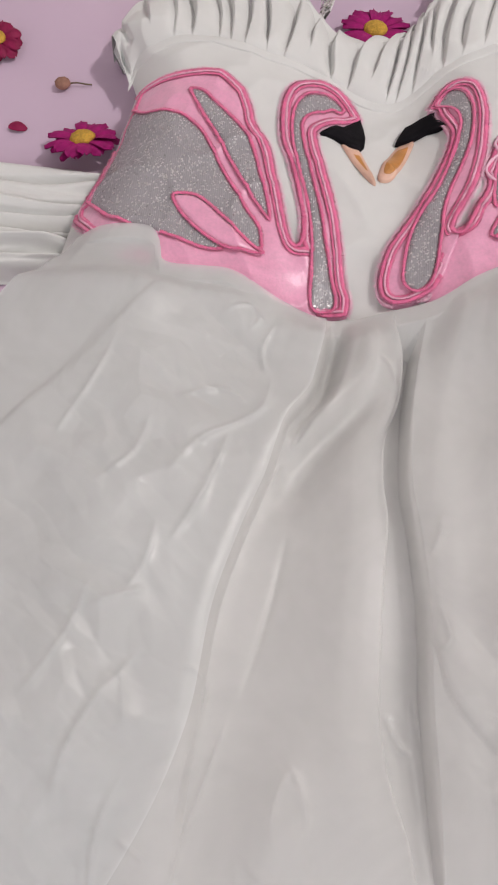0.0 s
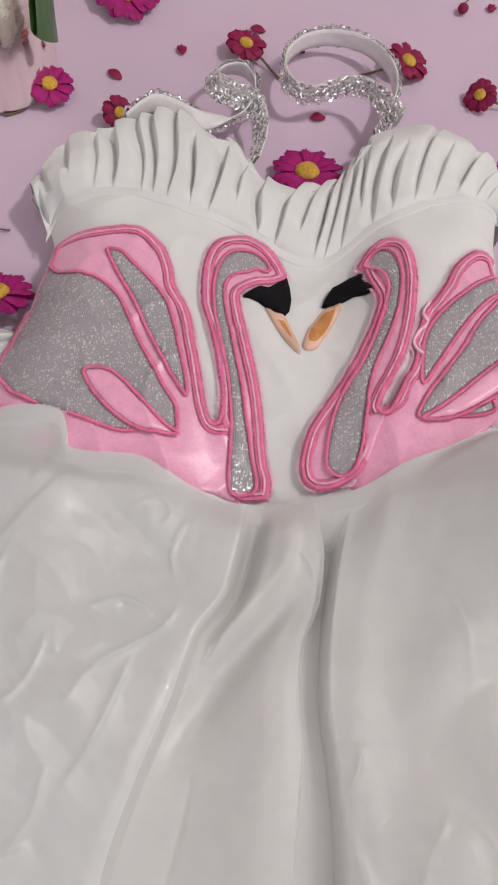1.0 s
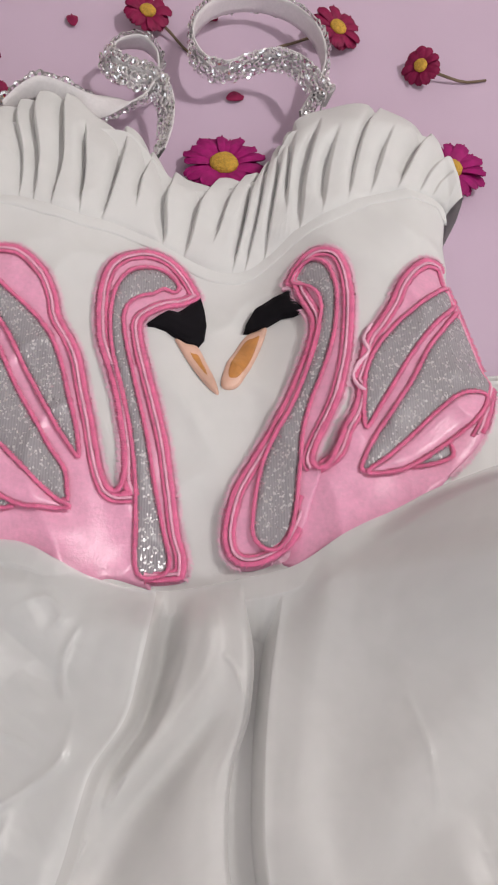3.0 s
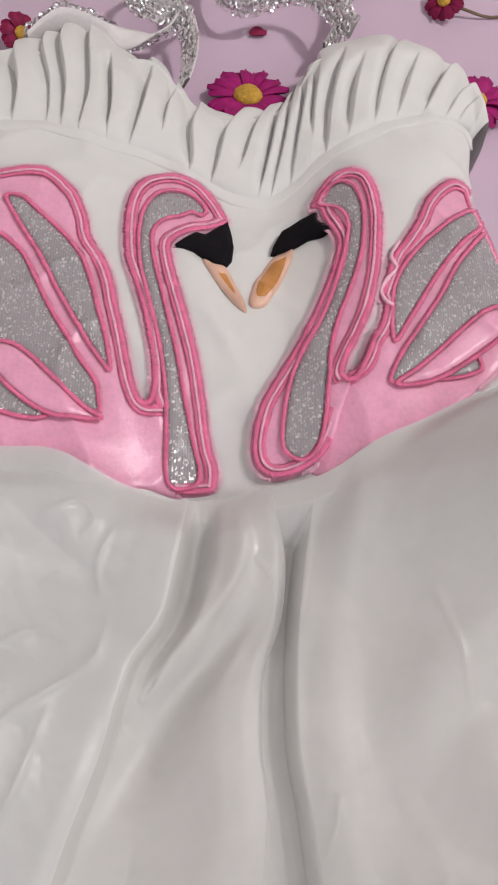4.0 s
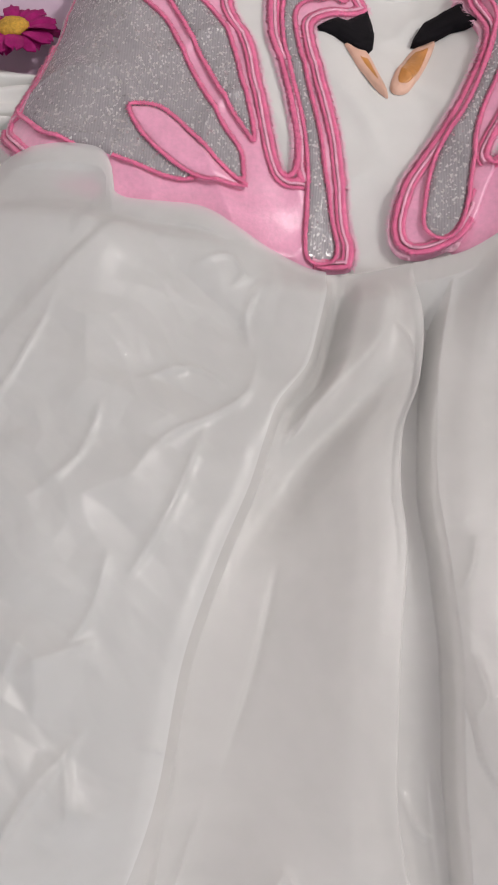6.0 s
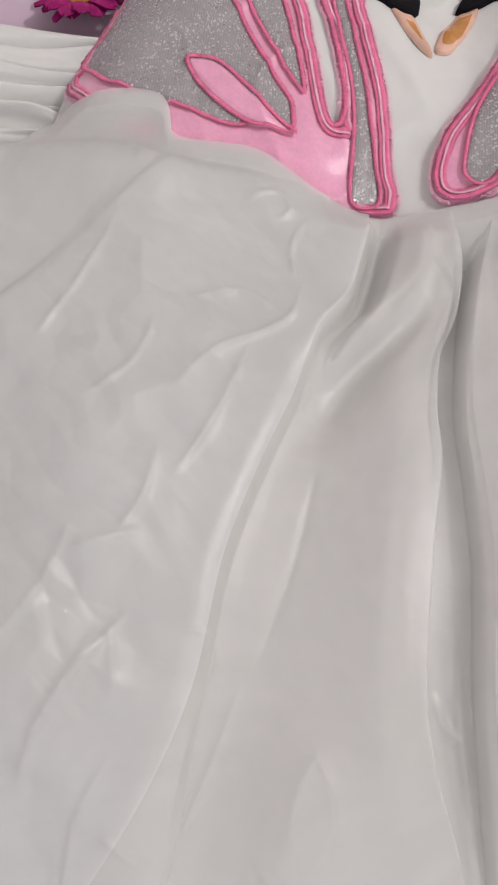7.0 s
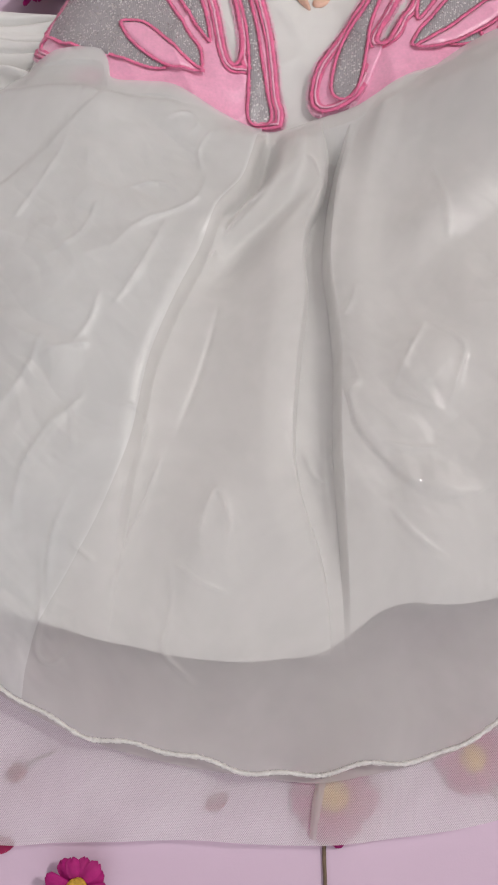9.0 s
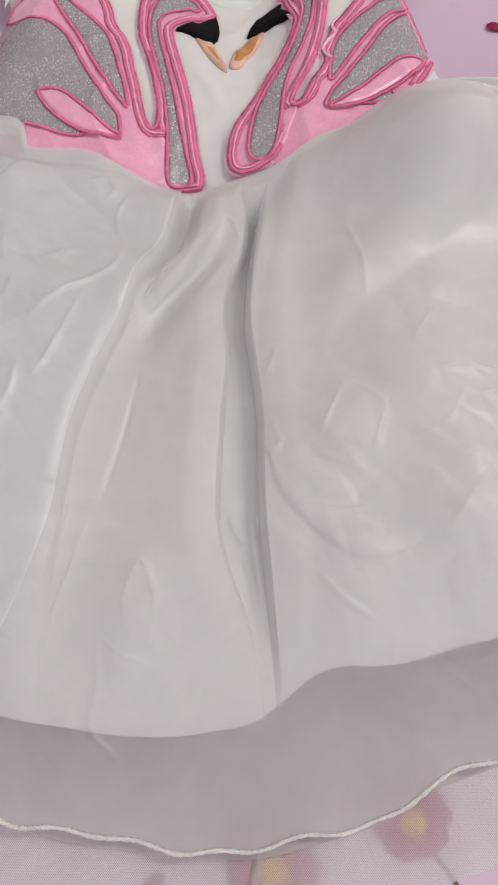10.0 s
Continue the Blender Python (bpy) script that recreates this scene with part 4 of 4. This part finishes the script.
swan("l", NECK_L, SIL_NECK_L, WING_L, SIL_WING_L, SIL_FEATHER_L, OVAL_L, BEAK_L, BILL_L, PEACH_SATIN, 1, .0014)
swan("r", NECK_R, SIL_NECK_R, WING_R, SIL_WING_R, SIL_FEATHER_R, OVAL_R, BEAK_R, BILL_R, PEACH_SATIN, 5, .0034)

# the stitching that turns round the foot of the slot between each neck and wing
for kind_, lift_, pts_ in (("l", .0030, ((24.8, 354), (26.4, 345), (29, 338), (32.5, 334.5), (36.3, 336.5), (38, 345), (37.4, 355))), ("r", .0050, ((128, 364), (124, 354), (121.8, 346), (123.5, 341.5), (128, 342.5), (132, 349), (137, 360)))):
    swan_ob = [o for o in dress.children if o.name.startswith("swan_patch")][0 if kind_ == "l" else 1]
    thread_along(smooth_line(np.array(pts_) / 1000, False, 10), False, lift_, .0014, swan_ob, THREAD, "deep pink zigzag stitching", 4)
# a crinkled loose strip of satin edge beside the wing
curl = smooth_line(np.array(((155, 418), (150, 409), (152, 402), (146.5, 395), (143.5, 389), (145, 384), (149, 381))) / 1000, False, 8)
link("loose_edge", *tube(on_bodice(curl, .0034), .0010, 6, False, 0.35), FRAY, swan_ob, "crinkled loose pale pink satin edge")

# skirt layers
satin = skirt_sheet(SATIN_HEM, 220, 340, 0.0, .0010, 40.0, .004)
link("satin_skirt", *sheet(satin), SATIN_WHITE, dress, "opaque white satin underskirt")
organza = skirt_sheet(ORGANZA_HEM, 460, 660, 0.0014, .0030, 11.0)
link("organza_skirt", *sheet(organza), ORGANZA, dress, "sheer shiny white organza overskirt")
# the pleat doubled over to the one side, as a second ply with its own edge
ply = organza[:458, :int(660 * .372)].copy()
count = ply.shape[1]
for i, row in enumerate(organza[:458]):
    end = row[count - 1, 0] - .034 * float(step(.085, -.06, row[count - 1, 1]))
    x = row[0, 0] + (row[:count, 0] - row[0, 0]) * (end - row[0, 0]) / (row[count - 1, 0] - row[0, 0])
    ply[i] = np.stack([x, np.interp(x, row[:, 0], row[:, 1]), np.interp(x, row[:, 0], row[:, 2])], -1)
ply[..., 2] += .0016 + .0006 * np.exp(-((np.arange(count) - count + 1) / 6.0) ** 2)
link("organza_pleat", *sheet(ply), ORGANZA_PLY, dress, "second ply of shiny white organza")
hem = organza[-1].copy()
hem[:, 2] += .0004
link("hem", *tube(hem, .0011, 6, False, 0.25), HEM_THREAD, dress, "white serged organza hem")


def tulle_sheet():
    xs = np.linspace(-.30, .44, 240)
    v = np.linspace(0, 1, 50)[:, None]
    x = xs + 0 * v
    y = (np.interp(x, *ORGANZA_HEM) + .05) * (1 - v) + np.interp(x, *TULLE_HEM) * v
    z = .013 * (1 - v) + .011 * v + .0018 * np.sin(x * 120 + 3 * np.sin(y * 30)) * v + 0 * x
    grid = np.stack([x, y, z], -1)
    creases(grid, np.full(z.shape, .002), 30, 70.0)
    grid[..., 2] = np.maximum(grid[..., 2], .002)
    return grid


tulle = tulle_sheet()
link("tulle_underskirt", *sheet(tulle), TULLE_CLOTH, dress, "fine white tulle net below the hem")

# greyed net that darkens the band from satin hem to organza hem
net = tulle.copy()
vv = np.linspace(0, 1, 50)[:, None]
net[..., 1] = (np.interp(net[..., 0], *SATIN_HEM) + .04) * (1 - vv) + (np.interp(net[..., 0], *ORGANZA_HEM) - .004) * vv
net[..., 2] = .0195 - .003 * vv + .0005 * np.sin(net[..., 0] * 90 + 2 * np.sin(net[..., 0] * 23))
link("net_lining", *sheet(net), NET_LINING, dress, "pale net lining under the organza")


def tulle_fold(a, b, wide):
    """A doubled-over pleat of the net, whiter than the rest."""
    a, b = np.array(a), np.array(b)
    d = (b - a) / np.linalg.norm(b - a)
    nrm = np.array((-d[1], d[0]))
    grid = np.zeros((16, 9, 3))
    for i in range(16):
        v = i / 15
        for j in range(9):
            u = j / 8 - .5
            p = a + (b - a) * v + nrm * (u * (wide[0] * (1 - v) + wide[1] * v) + .0012 * math.sin(v * 7 + u))
            grid[i, j] = (*p, .0150 + .0015 * math.cos(u * math.pi) - .004 * v)
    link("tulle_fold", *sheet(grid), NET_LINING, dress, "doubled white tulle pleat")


tulle_fold((.110, -.040), (.0955, -.1105), (.010, .0022))


# straps
def strap(points, name, lean, tall):
    """A standing band: elastic inside, a braid of sequins outside."""
    line = smooth_line(np.array(points) / 1000, False, 8)
    n = len(line)
    t = np.gradient(line, axis=0)
    t /= np.linalg.norm(t, axis=1)[:, None]
    out = np.stack([-t[:, 1], t[:, 0]], -1)
    wide = .0145
    grid = np.zeros((n, 5, 3))
    lk = np.interp(np.linspace(0, 1, n), np.linspace(0, 1, len(lean)), lean)
    hk = np.interp(np.linspace(0, 1, n), np.linspace(0, 1, len(tall)), tall)
    for j in range(5):
        w = (j / 4 - 0.5) * wide
        grid[:, j, :2] = line + out * (np.sin(lk) * w)[:, None]
        grid[:, j, 2] = hk + np.cos(lk) * w
    dirs = np.stack([out[:, 0] * np.cos(lk), out[:, 1] * np.cos(lk), -np.sin(lk)], -1)
    back = grid - dirs[:, None] * .0012
    ring = np.concatenate([grid, back[:, ::-1], grid[:, :1]], 1)
    st = link("strap", *sheet(ring), ELASTIC, dress, "white elastic shoulder strap")
    rnd = random.Random(n)
    v, f = [], []
    length = np.r_[0, np.cumsum(np.linalg.norm(np.diff(grid[:, 2], axis=0), axis=1))]
    spots = np.arange(.001, length[-1], .0034)
    for lane, side in enumerate((-0.46, -0.02, 0.45)):
        for s_ in spots + (lane % 2) * .0017:
            q = min(np.interp(s_, length, np.arange(n)), n - 1.001)
            i, k = int(q), q - int(q)
            at = (side + rnd.uniform(-.05, .05) + 0.5) * 4
            j = min(max(int(at), 0), 3)
            p = (grid[i, j] * (1 - k) + grid[i + 1, j] * k) * (1 - (at - j)) + (grid[i, j + 1] * (1 - k) + grid[i + 1, j + 1] * k) * (at - j)
            nd = dirs[i] + np.array([rnd.uniform(-.55, .55) for _ in range(3)])
            nd /= np.linalg.norm(nd)
            p = p + dirs[i] * (.0010 + .0007 * rnd.random())
            a = np.cross(nd, (0.3, 0.2, 0.9))
            a /= np.linalg.norm(a)
            b = np.cross(nd, a)
            r = rnd.uniform(.0024, .0036)
            c = len(v)
            for radius, up in ((1.0, 0.0), (0.72, .0007), (0.36, .0002)):
                for m in range(8):
                    an = 2 * math.pi * m / 8
                    v.append(p + r * radius * (math.cos(an) * a + math.sin(an) * b) + nd * up)
            for loop in range(2):
                for m in range(8):
                    w_ = (m + 1) % 8
                    f.append((c + loop * 8 + m, c + loop * 8 + w_, c + loop * 8 + 8 + w_, c + loop * 8 + 8 + m))
    tagged(link("sequin_braid", v, f, SEQUIN, st, "silver sequin braid", smooth=False), kind="stuff")
    return st


strap(STRAP_R, "r", (-.3, -.15, .0, .0, .0, 0, 0, 0, -.2), (.032, .028, .026, .024, .020, .017, .017, .020, .018))
strap(STRAP_L, "l", (-.4, -.5, -.7, -.6, -.3, -.1, .6, 2.4, 2.9, 3.3), (.020, .022, .024, .024, .021, .018, .018, .022, .025, .022))


def sash(name, a, b, wide, seed, label):
    """A gathered strip of crepe from the waist seam outwards."""
    r, c = 60, 70
    grid = np.zeros((r, c, 3))
    a, b = np.array(a), np.array(b)
    d = (b - a) / np.linalg.norm(b - a)
    nrm = np.array((-d[1], d[0]))
    for i in range(r):
        v = i / (r - 1)
        w = wide[0] * (1 - v) + wide[1] * v
        for j in range(c):
            u = j / (c - 1) - .5
            p = a + (b - a) * v + nrm * (u * w + .004 * math.sin(v * 5 + seed))
            warp = u + .10 * noise.noise((u * 2, v * 3, seed + 4))
            roll = noise.noise((warp * 5.5, v * 1.4, seed))
            slit = (1 - min(1, 4.5 * abs(noise.noise((warp * 4.2 + 7, v * 1.1, seed + 8))))) ** 2
            z = .004 + .017 * math.cos(u * math.pi) + .009 * roll - .008 * slit
            grid[i, j] = (*p, max(.001, z))
    return link("sash", *sheet(grid), CREPE, dress, label)


sash("l", (-.078, .390), (-.30, .366), (.052, .080), 2.0, "gathered white crepe waist sash")
sash("r", (.215, .400), (.42, .37), (.045, .07), 6.0, "gathered white crepe waist sash")
sash("l", (-.100, .345), (-.27, .318), (.035, .055), 9.0, "gathered white crepe waist sash")


# ---- flowers and petals ----
def petal_mesh(name, length, width, mat, seed, oval=False):
    rnd = random.Random(seed)
    rows, cols = 9, 5
    grid = np.zeros((rows, cols, 3))
    for i in range(rows):
        v = i / (rows - 1)
        w = width * (0.35 + 0.65 * math.sin(min(1, v * 1.15) * math.pi * 0.62)) * (1 if v < 0.85 else math.sqrt(max(0.02, 1 - ((v - 0.85) / 0.16) ** 2)))
        if oval:
            w = width * math.sin(math.pi * (0.03 + 0.94 * v)) ** 0.6
        for j in range(cols):
            u = j / (cols - 1) * 2 - 1
            grid[i, j] = (v * length, u * w / 2, .0012 * math.cos(u * 4.5) * v + .0018 * math.sin(v * 2.6) - .002 * v * v)
    back = grid.copy()
    back[..., 2] -= .0005
    v1, f1 = sheet(grid)
    v2, f2 = sheet(back)
    n = len(v1)
    me = bpy.data.meshes.new(name)
    me.from_pydata([tuple(map(float, p)) for p in v1] + [tuple(map(float, p)) for p in v2], [], f1 + [tuple(q + n for q in reversed(face)) for face in f2])
    me.materials.append(mat)
    me.polygons.foreach_set("use_smooth", [True] * len(me.polygons))
    return me


def flower(name, label, at, across, count, mat, stem_turn=None, stem_length=.04, tilt=(0, 0), height=.007, cup=0.12, seed=0, group="flowers strewn on the sheet"):
    rnd = random.Random(seed)
    top = thing(name, label, "flower", group)
    top.matrix_world = pose(at[0], at[1], 0)
    head = pose(0, 0, height, tilt[0], tilt[1], rnd.uniform(0, 90))
    r0 = across * 0.17
    me = petal_mesh("petal", across * 0.5 - r0 * 0.6, across * min(0.235, 4.4 / count), mat, seed)
    for layer in range(2):
        for i in range(count // 2):
            a = 360 * (i + layer * 0.5) / (count // 2) + rnd.uniform(-7, 7)
            ob = new("petal", me)
            ob.parent = top
            s = rnd.uniform(0.86, 1.06)
            ob.matrix_local = head @ pose(0, 0, -.0008 * layer, 0, 0, a) @ pose(r0 * 0.6, 0, 0, rnd.uniform(-14, 14), -math.degrees(cup) * rnd.uniform(0.2, 1.6) + layer * 6, 0) @ Matrix.Diagonal((s, rnd.uniform(.85, 1.1), 1, 1))
    bm = bmesh.new()
    bmesh.ops.create_uvsphere(bm, u_segments=20, v_segments=12, radius=r0, matrix=Matrix.Diagonal((1, 1, 0.5, 1)))
    for v in bm.verts:
        v.co *= 1 + 0.10 * noise.noise(v.co * 1400)
    c = part("centre", bm, POLLEN, top, "yellow flower centre")
    c.matrix_local = head @ pose(0, 0, .0012)
    if stem_turn is not None:
        pts = []
        for i in range(8):
            v = i / 7
            a = radians(stem_turn + 6 * math.sin(v * 3 + seed))
            pts.append((math.cos(a) * stem_length * v, math.sin(a) * stem_length * v, max(.0012, height * (1 - v) - .002 + .001 * math.sin(v * 5))))
        link("stem", *tube(pts, [.0011 - .0002 * i / 7 for i in range(8)], 6), STEM, top, "dry brown stem")
    return top


FL = "magenta daisy with a yellow centre lying on the lilac sheet"
flower("daisy", FL, (.089, .563), .053, 26, MAGENTA, None, tilt=(-8, 0), height=.009, seed=1)
flower("daisy", FL, (.039, .691), .033, 18, WINE, -35, .045, tilt=(10, 0), height=.010, seed=2)
flower("daisy", FL, (.169, .691), .036, 18, WINE, 200, .045, tilt=(10, 12), height=.010, seed=3)
flower("daisy", FL, (.225, .661), .027, 14, WINE, -2, .05, tilt=(10, -38), height=.010, seed=4)
flower("daisy", FL, (.234, .571), .046, 22, MAGENTA, None, tilt=(-6, 0), height=.009, seed=5)
flower("daisy", FL, (-.050, .602), .026, 14, WINE, 25, .045, tilt=(30, -20), height=.010, seed=6)
flower("daisy", FL, (-.104, .624), .036, 16, MAGENTA, 225, .04, tilt=(10, 0), height=.010, seed=7)
flower("daisy", FL, (-.108, .432), .050, 24, MAGENTA, None, tilt=(-22, 0), height=.012, seed=8)
flower("daisy", FL, (-.060, .736), .053, 26, MAGENTA, None, tilt=(10, 0), height=.010, seed=9)
flower("daisy", FL, (-.016, -.137), .030, 14, MAGENTA, -80, .03, tilt=(14, 0), height=.010, seed=10)
flower("daisy", FL, (.107, -.091), .046, 22, MAGENTA, 260, .045, tilt=(6, 0), height=.003, seed=11)
flower("daisy", FL, (.178, -.070), .040, 20, MAGENTA, 300, .04, tilt=(6, 0), height=.003, seed=12)
flower("daisy", FL, (-.181, .520), .034, 16, WINE, 120, .04, tilt=(10, 0), height=.009, seed=13)


def loose_petal(at, turn, seed, mat=WINE, length=.0125):
    me = petal_mesh("loose_petal", length, length * 0.62, mat, seed, True)
    ob = new("loose_petal", me)
    ob.matrix_world = pose(at[0], at[1], .0022, 4, 4, turn)
    return tagged(ob, "single wine-red petal fallen on the sheet", "petal", "loose petals on the sheet")


for i, (x, y, turn) in enumerate(((-.010, .682, 100), (.092, .626, 20), (-.065, .655, -30), (.179, .620, 20), (.043, -.100, 30), (-.063, -.122, 5), (.280, .484, -10), (-.162, .447, 5), (.246, .776, 60), (.042, .721, 0), (.075, .700, 10))):
    loose_petal((x, y), turn, i)


def bud(at, turn, seed):
    top = thing("flower_bud", "small dried flower bud on a thin stem", "flower bud", "buds strewn on the sheet")
    top.matrix_world = pose(at[0], at[1], .0045, 0, 0, turn)
    bm = bmesh.new()
    bmesh.ops.create_uvsphere(bm, u_segments=14, v_segments=10, radius=.0045, matrix=Matrix.Diagonal((1.2, 1, 0.9, 1)))
    for v in bm.verts:
        v.co *= 1 + 0.12 * noise.noise(v.co * 500)
    part("head", bm, WINE if seed else material("dry_bud", (.34, .17, .12), .8, vary=.4, scale=400), top)
    pts = [(.004 + .016 * i / 5, .001 * math.sin(i), -.001 - .002 * i / 5) for i in range(6)]
    link("stem", *tube(pts, .0006, 5), STEM, top)


bud((-.131, .488), 15, 0)
bud((-.053, -.088), 35, 1)
bud((.222, .772), 70, 1)

# ---- the metal cup with a leaf ----
cup = thing("metal_cup", "shiny rose-gold metal cup holding a green leaf", "cup")
cup.location = (-.1450, .640, 0)
prof = [(0, .001), (.040, .001), (.0425, .002), (.0435, .004), (.0442, .01), (.0450, .06), (.0465, .15), (.0470, .1515), (.0455, .151), (.0440, .06), (.042, .012), (0, .010)]
seg = 56
grid = np.array([[(r * math.cos(2 * math.pi * j / seg), r * math.sin(2 * math.pi * j / seg), z) for j in range(seg + 1)] for r, z in prof])
link("body", *sheet(grid), ROSE_METAL, cup)
lg = np.zeros((16, 15, 3))
for i in range(16):
    v = i / 15
    for j in range(15):
        u = j / 14
        a = radians(-32 + 54 * u)
        rr = .0462 + .0012 * math.sin(math.pi * u) + .002 * v
        low_ = .056 - .034 * u ** 0.8
        high_ = .058 + .11 * min(1, 2.2 * u) ** 0.7
        lg[i, j] = (rr * math.cos(a), rr * math.sin(a), low_ + (high_ - low_) * v)
link("leaf", *sheet(lg), LEAF, cup, "broad green leaf hanging over the rim")
